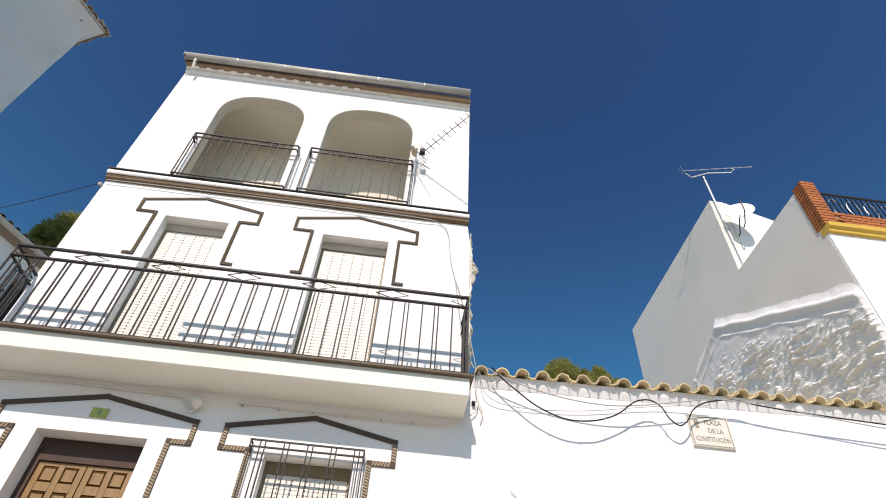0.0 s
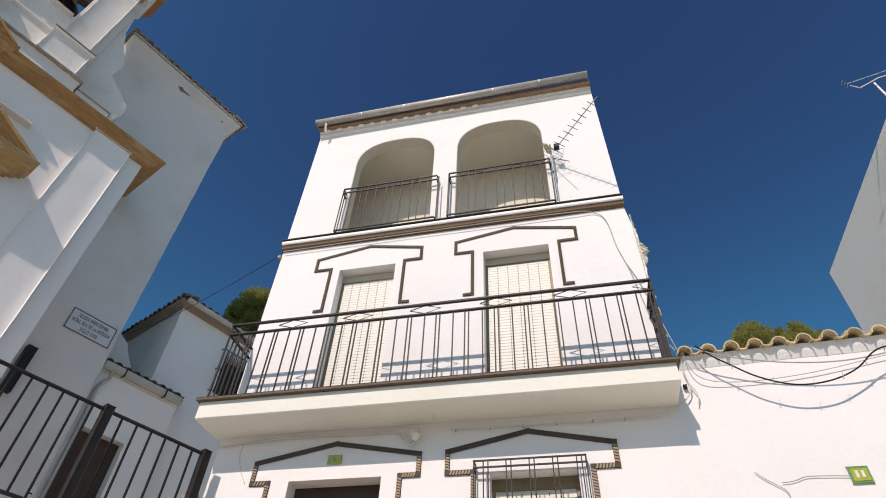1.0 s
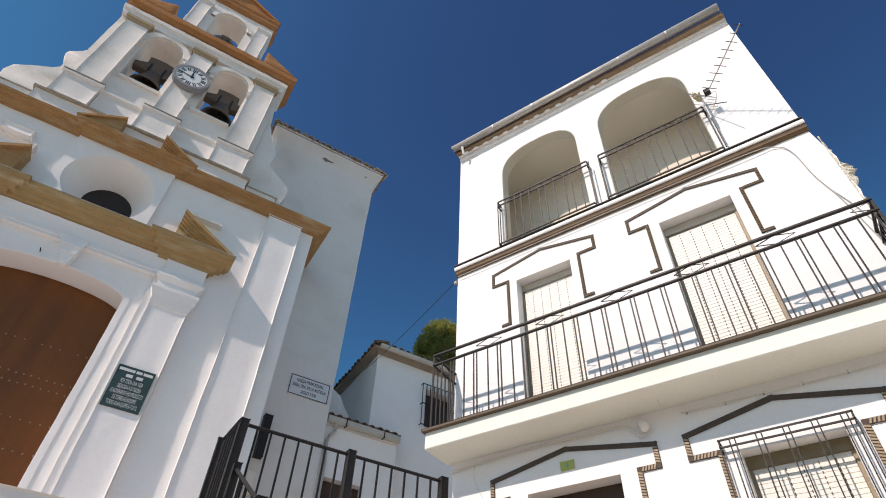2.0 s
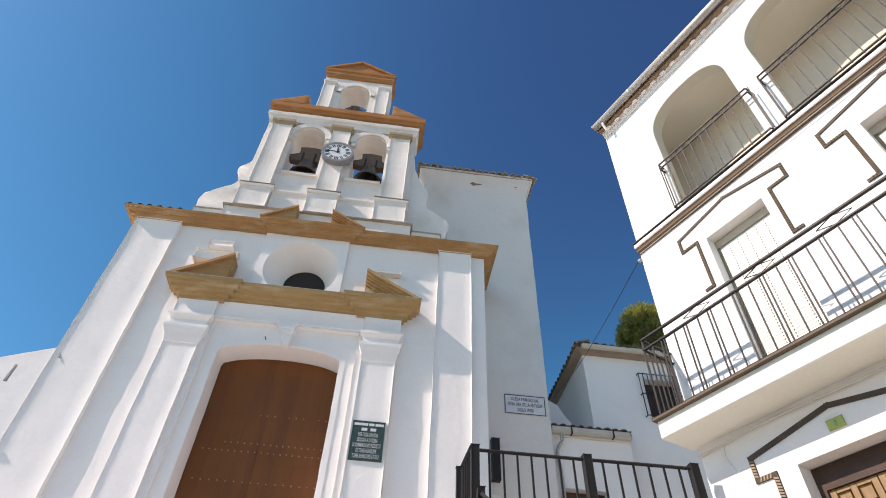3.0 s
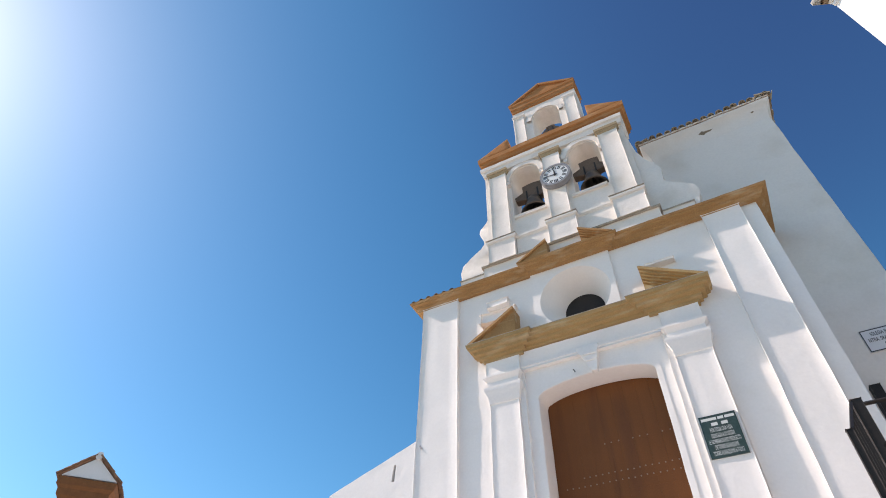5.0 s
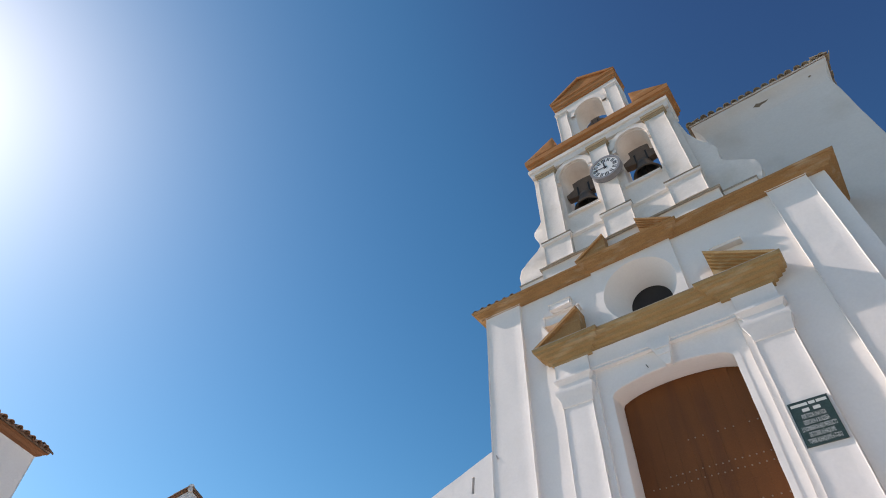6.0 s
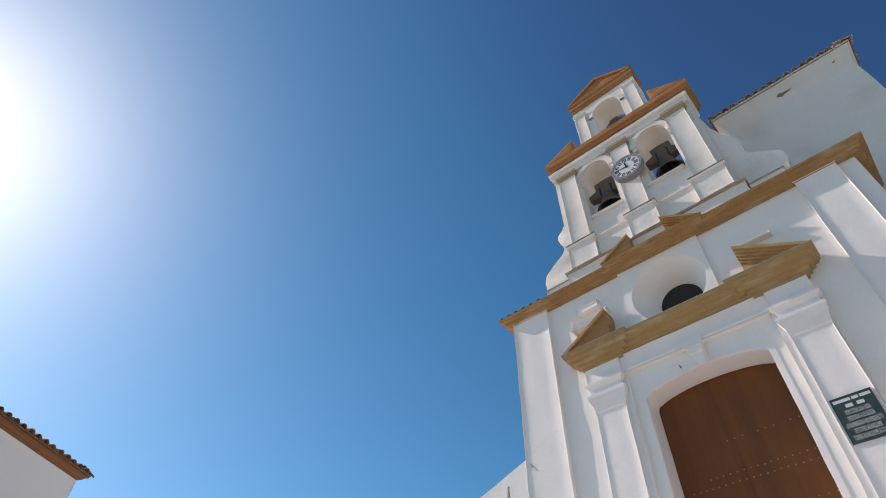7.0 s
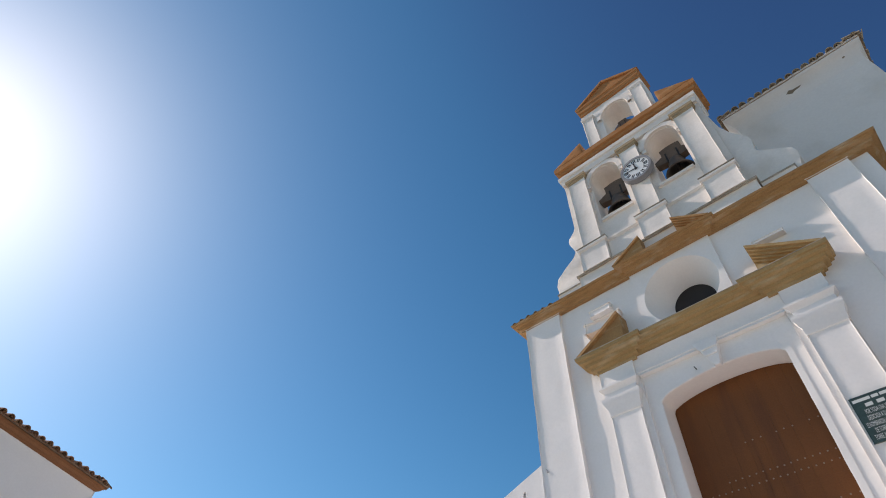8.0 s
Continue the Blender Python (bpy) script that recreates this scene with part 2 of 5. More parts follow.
def add_prism(bm, outline, d0, d1):
    """A flat outline of (x, z) between the depths d0 and d1."""
    a = [bm.verts.new((x, -d0, z)) for x, z in outline]
    b = [bm.verts.new((x, -d1, z)) for x, z in outline]
    bm.faces.new(a)
    bm.faces.new(b)
    n = len(a)
    for i in range(n):
        bm.faces.new((a[i], a[(i + 1) % n], b[(i + 1) % n], b[i]))
    return bm


def prism(outline, d0, d1, bevel=0.0):
    bm = add_prism(bmesh.new(), outline, d0, d1)
    if bevel:
        bmesh.ops.bevel(bm, geom=list(bm.edges), offset=bevel, segments=2, affect="EDGES", profile=0.5)
    return bm


def holed_wall(outer, holes, d_front, d_back):
    """A wall of an outline of (x, z) with openings that go right through it."""
    bm = bmesh.new()
    for d in (d_front, d_back):
        edges, loops = [], []
        for loop in (outer, *holes):
            vs = [bm.verts.new((x, -d, z)) for x, z in loop]
            loops.append(vs)
            edges += [bm.edges.new((vs[i], vs[(i + 1) % len(vs)])) for i in range(len(vs))]
        bmesh.ops.triangle_fill(bm, use_beauty=True, use_dissolve=False, edges=edges)
        if d == d_front:
            front = loops
    for f, b in zip(front, loops):
        n = len(f)
        for i in range(n):
            bm.faces.new((f[i], f[(i + 1) % n], b[(i + 1) % n], b[i]))
    return bm


def arch(x0, x1, z0, spring, top, n=20, power=2.0):
    """The outline of an opening with an arched head, from its lower left corner."""
    c, r = (x0 + x1) / 2, (x1 - x0) / 2
    pts = [(x0, z0), (x1, z0)]
    for i in range(n + 1):
        a = math.pi * i / n
        ca, sa = math.cos(a), math.sin(a)
        pts.append((c + r * math.copysign(abs(ca) ** (2 / power), ca), spring + (top - spring) * abs(sa) ** (2 / power)))
    return pts


def ring(cx, cz, r, n=48, rz=None):
    rz = rz or r
    return [(cx + r * math.cos(2 * math.pi * i / n), cz + rz * math.sin(2 * math.pi * i / n)) for i in range(n)]


def sweep(path, profile, closed=False):
    """A moulding: profile of (out, z) carried along a plan path of (x, d), with mitred corners; out is to the right of the way."""
    bm = bmesh.new()
    pts = [Vector(p) for p in path]
    rings = []
    for i, p in enumerate(pts):
        a = (pts[i] - pts[i - 1]).normalized() if i or closed else None
        b = (pts[(i + 1) % len(pts)] - pts[i]).normalized() if i < len(pts) - 1 or closed else None
        a, b = a or b, b or a
        na, nb = Vector((-a.y, a.x)), Vector((-b.y, b.x))
        m = (na + nb)
        m = m / max(0.3, m.dot(na))
        rings.append([bm.verts.new((p.x + m.x * o, -(p.y + m.y * o), z)) for o, z in profile])
    n = len(profile)
    for i in range(len(rings) if closed else len(rings) - 1):
        r, q = rings[i], rings[(i + 1) % len(rings)]
        for k in range(n):
            bm.faces.new((r[k], r[(k + 1) % n], q[(k + 1) % n], q[k]))
    if not closed:
        bm.faces.new(rings[0])
        bm.faces.new(rings[-1])
    return bm


def add_tube(bm, points, radius, sides=8):
    """A round bar through points."""
    pts = [Vector(p) for p in points]
    rings = []
    for i, p in enumerate(pts):
        w = (pts[min(i + 1, len(pts) - 1)] - pts[max(i - 1, 0)]).normalized()
        u = w.cross(Vector((0, 0, 1)) if abs(w.z) < 0.9 else Vector((1, 0, 0))).normalized()
        v = w.cross(u)
        rings.append([bm.verts.new(p + (u * math.cos(2 * math.pi * k / sides) + v * math.sin(2 * math.pi * k / sides)) * radius) for k in range(sides)])
    for r, q in zip(rings, rings[1:]):
        for k in range(sides):
            bm.faces.new((r[k], r[(k + 1) % sides], q[(k + 1) % sides], q[k]))
    bm.faces.new(rings[0])
    bm.faces.new(rings[-1])
    return bm


def tube(points, radius, sides=8):
    return add_tube(bmesh.new(), points, radius, sides)


def smooth_line(points, n=8):
    """A soft curve through points (Catmull-Rom)."""
    p = [Vector(q) for q in points]
    p = [p[0] * 2 - p[1], *p, p[-1] * 2 - p[-2]]
    out = []
    for i in range(1, len(p) - 2):
        for k in range(n):
            t = k / n
            out.append(0.5 * (2 * p[i] + (p[i + 1] - p[i - 1]) * t + (2 * p[i - 1] - 5 * p[i] + 4 * p[i + 1] - p[i + 2]) * t * t + (3 * p[i] - p[i - 1] - 3 * p[i + 1] + p[i + 2]) * t ** 3))
    out.append(p[-2])
    return out


def lathe(profile, n=28):
    """A round body from (radius, z)."""
    bm = bmesh.new()
    rings = [[bm.verts.new((r * math.cos(2 * math.pi * k / n), r * math.sin(2 * math.pi * k / n), z)) for k in range(n)] for r, z in profile]
    for r, q in zip(rings, rings[1:]):
        for k in range(n):
            bm.faces.new((r[k], r[(k + 1) % n], q[(k + 1) % n], q[k]))
    bm.faces.new(rings[0])
    bm.faces.new(rings[-1])
    return bm


def disc(cx, cz, r, d0, d1, n=40):
    return prism(ring(cx, cz, r, n), d0, d1)


def barrel_mesh(length=0.42, r0=0.095, r1=0.075, thick=0.014, n=8):
    """One curved roof tile, its wide mouth outward at the origin, running back along +y."""
    bm = bmesh.new()
    rows = []
    for y, r in ((0, r0), (length, r1)):
        for rr in (r, r - thick):
            rows.append([bm.verts.new((rr * math.cos(math.pi * k / n), y, rr * math.sin(math.pi * k / n))) for k in range(n + 1)])
    o0, i0, o1, i1 = rows
    for k in range(n):
        for a, b in ((o0, o1), (i1, i0), (i0, o0), (o1, i1)):
            bm.faces.new((a[k], a[k + 1], b[k + 1], b[k]))
    for k in (0, n):
        bm.faces.new((o0[k], o1[k], i1[k], i0[k]))
    me = bpy.data.meshes.new("roof_tile")
    bmesh.ops.recalc_face_normals(bm, faces=bm.faces)
    bm.to_mesh(me)
    bm.free()
    for p in me.polygons:
        p.use_smooth = False
    return me


TILES = {}


def tile_run(parent, start, way, back, count, step, mat, slope=18.0, rows=1, jitter=0.012, seed=1, size=1.0, channels=True):
    """A run of curved tiles along an eave: start and way in local metres, back the level direction up the roof."""
    rng = random.Random(seed)
    key = (mat.name, size)
    if key not in TILES:
        TILES[key] = barrel_mesh(0.42 * size, 0.098 * size, 0.078 * size, 0.016 * size)
        TILES[key].materials.append(mat)
    me = TILES[key]
    start, way, back = Vector(start), Vector(way).normalized(), Vector(back).normalized()
    for row in range(rows):
        for i in range(count):
            for kind in ((0, 1) if channels else (0,)):
                along = i * step + (step / 2 if kind else 0) + rng.uniform(-1, 1) * jitter
                up = row * 0.32 * size
                p = start + way * along + back * (up * math.cos(radians(slope)) + rng.uniform(-1, 1) * jitter + (0.03 if kind else 0)) + Vector((0, 0, up * math.sin(radians(slope)) + (0.092 * size if kind else 0)))
                y = (back * math.cos(radians(slope)) + Vector((0, 0, math.sin(radians(slope))))).normalized()
                z = Vector((0, 0, 1)) - y * y.z
                z = z.normalized() * (-1 if kind else 1)
                x = y.cross(z)
                o = new("roof_tile", me)
                o.parent = parent
                o.matrix_basis = Matrix.Translation(p) @ Matrix((x, y, z)).transposed().to_4x4() @ pose(0, 0, 0, 0, rng.uniform(-2.5, 2.5), rng.uniform(-1.5, 1.5))


def lettering(parent, text, size, x, d, z, mat, name="lettering", squeeze=1.0):
    """Raised words, centred, with the built-in font."""
    cu = bpy.data.curves.new(name, "FONT")
    cu.body, cu.size, cu.align_x, cu.align_y, cu.extrude = text, size, "CENTER", "CENTER", 0.002
    cu.resolution_u = 2
    cu.materials.append(mat)
    o = new(name, cu)
    o.parent = parent
    o.matrix_basis = pose(x, -d, z, 90, 0, 0) @ Matrix.Diagonal((squeeze, 1, 1, 1))
    return o


def bars_of(parent, rows, d, mat):
    """Plain bars in place of words: rows of (x, z, width, height)."""
    bm = bmesh.new()
    for x, z, w, h in rows:
        add_box(bm, x - w / 2, x + w / 2, d, d + 0.003, z - h / 2, z + h / 2)
    return part("mark", bm, mat, parent)


# ---- ground ----
YH = 5.273
CHURCH = pose(-10.984, 2.318, 0, 0, 0, 65.205)


def ground_height(x, y):
    k = min(1, max(0, (y - 0.8) / 4.2))
    return 1.35 * k * k * (3 - 2 * k)


bm = bmesh.new()
gx = [-600, -200, -80, -40, -20, -12, -8, -5, -3, -1, 1, 3, 5, 8, 12, 20, 40, 80, 200, 600]
gy = [-600, -200, -80, -40, -20, -12, -8, -4, -2, 0, 0.8, 1.5, 2.2, 3, 3.8, 4.5, 5, 6, 12, 20, 40, 80, 200, 600]
grid = [[bm.verts.new((x, y, ground_height(x, y))) for x in gx] for y in gy]
for j in range(len(gy) - 1):
    for i in range(len(gx) - 1):
        bm.faces.new((grid[j][i], grid[j][i + 1], grid[j + 1][i + 1], grid[j + 1][i]))
tagged(part("ground", bm, PAVING), "pale stone paving of the sloping village square", "ground", kind="structure")

# raised forecourt of the church, with a flight of steps between its rails
terrace = thing("terrace", "raised whitewashed forecourt in front of the church", "terrace", CHURCH, kind="structure")
bm = box(-9, 3.0, -14, 5.4, -0.5, 3.1, 0.02)
part("retaining_wall", bm, LIME, terrace)
bm = box(3.02, 5.55, -14, 5.4, -0.5, 3.1, 0.02)
part("retaining_wall", bm, LIME, terrace)
for i in range(17):
    part("step", box(-1.75, 2.85, 5.41 + 0.3 * i, 5.71 + 0.3 * i, -0.5, 2.92 - 0.18 * i, 0.01), PAVING, terrace)

# ---- the three-storey house ----
house = thing("house", "white three-storey house with iron balconies and brown rope-tile trim", "house", pose(0, YH, 0))
HL, HR = -4.033, 0.765
DOOR = [(-3.113, 1.38), (-2.136, 1.38), (-2.136, 3.91), (-3.113, 3.91)]
WIN = [(-1.067, 2.55), (-0.255, 2.55), (-0.255, 3.88), (-1.067, 3.88)]
BAL1 = [(-3.073, 4.56), (-2.284, 4.56), (-2.284, 6.80), (-3.073, 6.80)]
BAL2 = [(-1.100, 4.56), (-0.262, 4.56), (-0.262, 6.81), (-1.100, 6.81)]
ARCH1 = arch(-3.205, -1.87, 7.46, 9.16, 9.75, 26, 2.5)
ARCH2 = arch(-1.505, -0.15, 7.46, 9.16, 9.79, 26, 2.5)
outer = [(HL, 0.9), (HR, 0.9), (HR, 5.0), (0.80, 5.25), (0.815, 5.6), (0.79, 5.95), (0.825, 6.2), (0.80, 6.5), (0.83, 6.75), (0.79, 7.0), (HR - 0.01, 7.3), (HR - 0.03, 10.24), (HL, 10.24)]
part("front_wall", holed_wall(outer, [DOOR, WIN, BAL1, BAL2, ARCH1, ARCH2], 0.0, -0.19), PLASTER, house)
part("side_wall", box(HL, HL + 0.25, -7.5, -0.20, 0.9, 10.24), PLASTER, house)
part("side_wall", box(HR - 0.28, HR - 0.03, -7.5, -0.20, 0.9, 10.24), PLASTER, house)
part("back_wall", box(HL, HR, -7.75, -7.505, 0.9, 10.24), PLASTER, house)
# crumbled plaster along the exposed corner
bm = bmesh.new()
nz = 110
cols = []
for k in range(nz + 1):
    z = 4.95 + 2.2 * k / nz
    swell = 0.035 + 0.055 * math.exp(-((z - 6.55) / 0.25) ** 2) + 0.02 * math.exp(-((z - 5.5) / 0.3) ** 2)
    row = []
    for q in range(9):
        a = math.pi * q / 8
        r = swell * (1 + 0.9 * noise.noise((z * 9, q * 0.8, 2.0)) + 0.6 * noise.noise((z * 26, q * 1.5, 5.0)))
        row.append(bm.verts.new((0.79 + max(0.004, r) * math.sin(a), 0.14 - 0.15 * math.cos(a), z)))
    cols.append(row)
for p, q in zip(cols, cols[1:]):
    for k in range(8):
        bm.faces.new((p[k], p[k + 1], q[k + 1], q[k]))
part("crumbling_plaster", bm, material("flaking_plaster", (0.66, 0.61, 0.50), 0.95, vary=0.3, scale=12, bump=0.8), house, "flaking cream plaster along the corner")

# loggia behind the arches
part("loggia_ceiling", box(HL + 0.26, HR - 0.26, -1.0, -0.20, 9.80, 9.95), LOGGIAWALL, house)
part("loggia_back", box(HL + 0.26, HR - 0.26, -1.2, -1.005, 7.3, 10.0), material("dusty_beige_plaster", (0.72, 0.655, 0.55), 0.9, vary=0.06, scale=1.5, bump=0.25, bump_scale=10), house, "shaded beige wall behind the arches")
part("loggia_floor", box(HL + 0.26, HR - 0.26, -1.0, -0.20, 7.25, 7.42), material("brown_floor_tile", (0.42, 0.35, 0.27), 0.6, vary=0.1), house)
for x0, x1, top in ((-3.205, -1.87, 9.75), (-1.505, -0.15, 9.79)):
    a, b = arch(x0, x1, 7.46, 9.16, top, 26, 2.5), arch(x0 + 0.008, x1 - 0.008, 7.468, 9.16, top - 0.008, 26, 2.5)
    part("arch_lining", holed_wall(a, [b], -0.006, -0.195), SHADEDCREAM, house, "cream lining of a loggia arch")
part("floor_slab", box(HL + 0.26, HR - 0.26, -7.4, -0.60, 4.3, 4.5), PLASTER, house)

# storey band: white ledge above a brown course
part("storey_band", sweep([(HL - 0.01, 0.0), (HR, 0.0)], [(-0.05, 7.385), (0.075, 7.385), (0.085, 7.40), (0.08, 7.445), (-0.05, 7.46)]), PLASTER, house)
part("brown_course", sweep([(HL - 0.005, 0.0), (HR, 0.0)], [(-0.05, 7.30), (0.03, 7.30), (0.055, 7.325), (0.05, 7.35), (0.062, 7.382), (-0.05, 7.382)]), BROWNLEDGE, house, "brown glazed tile course")
part("dark_lip", sweep([(HL - 0.01, 0.0), (HR, 0.0)], [(-0.02, 7.464), (0.095, 7.464), (0.095, 7.478), (-0.02, 7.478)]), IRON, house)

# eaves: plaster cove, tile edge, gutter
HE = HR - 0.035
part("eaves_cornice", sweep([(HL, 0.0), (HE, 0.0)], [(-0.15, 10.17), (0.02, 10.17), (0.03, 10.19), (0.035, 10.225), (-0.15, 10.225)]), PLASTER, house)
part("eaves_board", sweep([(HL, 0.0), (HE, 0.0)], [(-0.15, 10.242), (0.0, 10.242), (0.004, 10.227), (0.045, 10.227), (0.055, 10.245), (0.075, 10.25), (0.08, 10.265), (-0.15, 10.265)]), material("stained_cream_eaves", (0.74, 0.69, 0.62), 0.9, vary=0.2, scale=5, stain=(0.36, 0.29, 0.20), stain_amount=0.5, stain_scale=4), house, "stained eaves course")
part("eaves_soffit", sweep([(HL, 0.0), (HE, 0.0)], [(-0.2, 10.267), (0.145, 10.267), (0.145, 10.29), (-0.2, 10.29)]), material("brown_tile_underside", (0.27, 0.185, 0.115), 0.9, vary=0.3, scale=7, fine=40, bump=0.4, stain=(0.13, 0.09, 0.06), stain_amount=0.6, stain_scale=5), house, "brown undersides of the roof tiles")
for i in range(14):
    x = -3.86 + 0.205 * i
    arc = [(x + 0.048 * math.cos(math.pi * k / 8), 10.236 + 0.028 * math.sin(math.pi * k / 8)) for k in range(9)]
    part("tile_mouth", prism(arc, 0.06, 0.105 - 0.002 * (i % 3)), PLASTER, house)
gut = [(0.205 + 0.065 * math.cos(a), 10.40 + 0.085 * math.sin(a)) for a in [math.pi + math.pi * i / 8 for i in range(9)]]
gut_in = [(0.205 + 0.058 * math.cos(a), 10.40 + 0.076 * math.sin(a)) for a in [2 * math.pi - math.pi * i / 8 for i in range(9)]]
bm = sweep([(HL - 0.02, 0.0), (HE - 0.02, 0.0)], gut + gut_in)
for v in bm.verts:
    v.co.z += 0.012 * (v.co.x + 1.9)
part("gutter", bm, ZINC, house, "grey zinc half-round gutter", True)
for x in [-3.2 + 0.78 * i for i in range(5)]:
    fall = 0.012 * (x + 1.9)
    part("gutter_strap", sweep([(x - 0.010, 0.0), (x + 0.010, 0.0)], [(o, z - 0.005 + fall) for o, z in gut] + [(o, z - 0.002 + fall) for o, z in reversed(gut)]), ZINC, house)
part("gutter_end", prism([(HL - 0.025, 10.29), (HL - 0.021, 10.29), (HL - 0.021, 10.385), (HL - 0.025, 10.385)], 0.13, 0.275), ZINC, house)
part("overflow_spout", tube([(-3.87, -0.205, 10.35), (-3.87, -0.20, 10.24), (-3.865, -0.15, 10.12)], 0.024), CABLEWHITE, house)
part("roof", prism([(HL - 0.02, 10.292), (HE - 0.01, 10.292), (HE - 0.01, 10.38), (HL - 0.02, 10.38)], -7.7, 0.135), TERRACOTTA, house)

# rope-tile trim: a flat brown strip with slanting pale strands, square turns
STRAND = material("pale_rope_strand", (0.30, 0.215, 0.125), 0.5, vary=0.2, scale=30, spec=0.5)
STRANDDARK = material("dark_rope_strand", (0.13, 0.09, 0.05), 0.65, vary=0.2, scale=30, spec=0.2)


def rope_trim(name, points, half=0.019):
    bm, bs = bmesh.new(), bmesh.new()
    for turn, ((x0, z0), (x1, z1)) in enumerate(zip(points, points[1:])):
        length = math.hypot(x1 - x0, z1 - z0)
        ux, uz = (x1 - x0) / length, (z1 - z0) / length

        def at(s, o):
            return (x0 + ux * s - uz * o, z0 + uz * s + ux * o)

        add_prism(bm, [at(-half, -half), at(length + half, -half), at(length + half, half), at(-half, half)], 0.001, 0.013 + 0.002 * (turn % 2))
        if abs(ux) > 0.1 and abs(uz) > 0.05:
            continue
        n = max(1, int((length - 2 * half) / 0.027))
        for k in range(n):
            s = half + (k + 0.5) * (length - 2 * half) / n
            q = half * 0.93
            add_prism(bs, [at(s - 0.016, -q), at(s + 0.001, -q), at(s + 0.016, q), at(s - 0.001, q)], 0.012, 0.020)
    t_ = part(name, bm, BROWNTRIM, house, "brown rope-pattern tile surround")
    part("rope_strand", bs, STRAND if half > 0.02 else STRANDDARK, t_, "paler slanting strands")["kind"] = "stuff"


for cx, w in ((-2.68, 0.745), (-0.685, 0.78)):
    inner = w - 0.225
    rope_trim("window_trim", [(cx - inner - 0.10, 6.11), (cx - inner, 6.11), (cx - inner, 6.83), (cx - w, 6.83), (cx - w, 7.04), (cx, 7.185), (cx + w, 7.04), (cx + w, 6.83), (cx + inner, 6.83), (cx + inner, 6.11), (cx + inner + 0.10, 6.11)])
rope_trim("door_trim", [(-3.335, 1.4), (-3.335, 3.90), (-3.515, 3.90), (-3.515, 4.115), (-2.655, 4.277), (-1.762, 4.115), (-1.762, 3.905), (-1.945, 3.905), (-1.945, 1.4)], 0.024)
rope_trim("window_trim", [(-1.22, 2.35), (-1.22, 3.90), (-1.475, 3.90), (-1.475, 4.115), (-0.68, 4.277), (0.112, 4.115), (0.112, 3.89), (-0.11, 3.89), (-0.11, 2.35), (-1.22, 2.35)], 0.024)


def roller_shutter(x0, x1, z0, z1, depth, step=0.042, head=(0.52, 0.46, 0.38)):
    """A closed roller shutter in its opening: box at the head, slats, light slots."""
    n = int((z1 - 0.10 - z0) / step)
    s = part("roller_shutter", box(x0 + 0.03, x1 - 0.03, depth - 0.035, depth + 0.0012, z0, z0 + n * step), SHUTTER, house, "closed cream roller shutter")
    slat = part("slat", box(x0 + 0.032, x1 - 0.032, depth - 0.03, depth + 0.004, z0 + 0.002, z0 + step - 0.0015, 0.001), SHUTTER, s)
    for i in range(1, n):
        again(slat, pose(0, 0, i * step))
    part("shutter_head", box(x0, x1, depth - 0.05, depth + 0.02, z1 - 0.11, z1 - 0.002, 0.006), material("grey_beige_aluminium", head, 0.5, vary=0.1), s)
    for x in (x0, x1 - 0.028):
        part("guide_rail", box(x, x + 0.028, depth - 0.04, depth + 0.014, z0, z1 - 0.112, 0.003), material("brown_aluminium", (0.30, 0.24, 0.16), 0.5, vary=0.1), s)
    bm = bmesh.new()
    w = (x1 - x0 - 0.06) / 6
    for c in range(1, 6):
        for i in range(1, n):
            add_box(bm, x0 + 0.03 + w * c - 0.004, x0 + 0.03 + w * c + 0.004, depth + 0.0045, depth + 0.006, z0 + i * step - 0.012, z0 + i * step + 0.012)
    part("light_slot", bm, SLOT, s)["kind"] = "stuff"
    return s


for (x0, z0), _, (x1, z1), _ in (BAL1, BAL2):
    roller_shutter(x0, x1, 4.58, z1, -0.17)
(x0, z0), _, (x1, z1), _ = WIN
roller_shutter(x0, x1, z0, z1, -0.17, head=(0.24, 0.19, 0.11))

# front door: dark frame and transom, two panelled leaves
fd = part("front_door", holed_wall([(-3.113, 1.38), (-2.136, 1.38), (-2.136, 3.905), (-3.113, 3.905)], [[(-3.05, 1.40), (-2.20, 1.40), (-2.20, 3.70), (-3.05, 3.70)]], -0.18, -0.26), DARKWOOD, house, "varnished pine double door in a dark frame")
part("transom", box(-3.05, -2.20, -0.25, -0.215, 3.705, 3.90), DARKWOOD, fd)
for x0, x1 in ((-3.045, -2.629), (-2.621, -2.205)):
    leaf = part("door_leaf", box(x0, x1, -0.25, -0.228, 1.41, 3.695, 0.002), PINE, fd, "pine leaf with raised panels")
    xm = (x0 + x1) / 2
    for a, b in ((x0, x0 + 0.055), (x1 - 0.055, x1), (xm - 0.028, xm + 0.028)):
        part("stile", box(a, b, -0.2275, -0.203, 1.41, 3.695, 0.004), PINE, leaf)
    for z0, z1 in ((3.66, 3.694), (3.44, 3.52), (2.58, 2.68), (1.42, 1.60)):
        for a, b in ((x0 + 0.0555, xm - 0.0285), (xm + 0.0285, x1 - 0.0555)):
            part("door_rail", box(a, b, -0.2278, -0.2035, z0, z1, 0.004), PINE, leaf)
    for z0, z1 in ((3.535, 3.65), (2.70, 3.425), (1.62, 2.56)):
        for a, b in ((x0 + 0.066, xm - 0.039), (xm + 0.039, x1 - 0.066)):
            part("panel", box(a, b, -0.2275, -0.209, z0, z1, 0.012), PINE, leaf)

# window grille
def bar_mesh(name, length, half, mat):
    bm = box(-half, half, -half, half, 0, length)
    me = bpy.data.meshes.new(name)
    bm.to_mesh(me)
    bm.free()
    me.materials.append(mat)
    return me


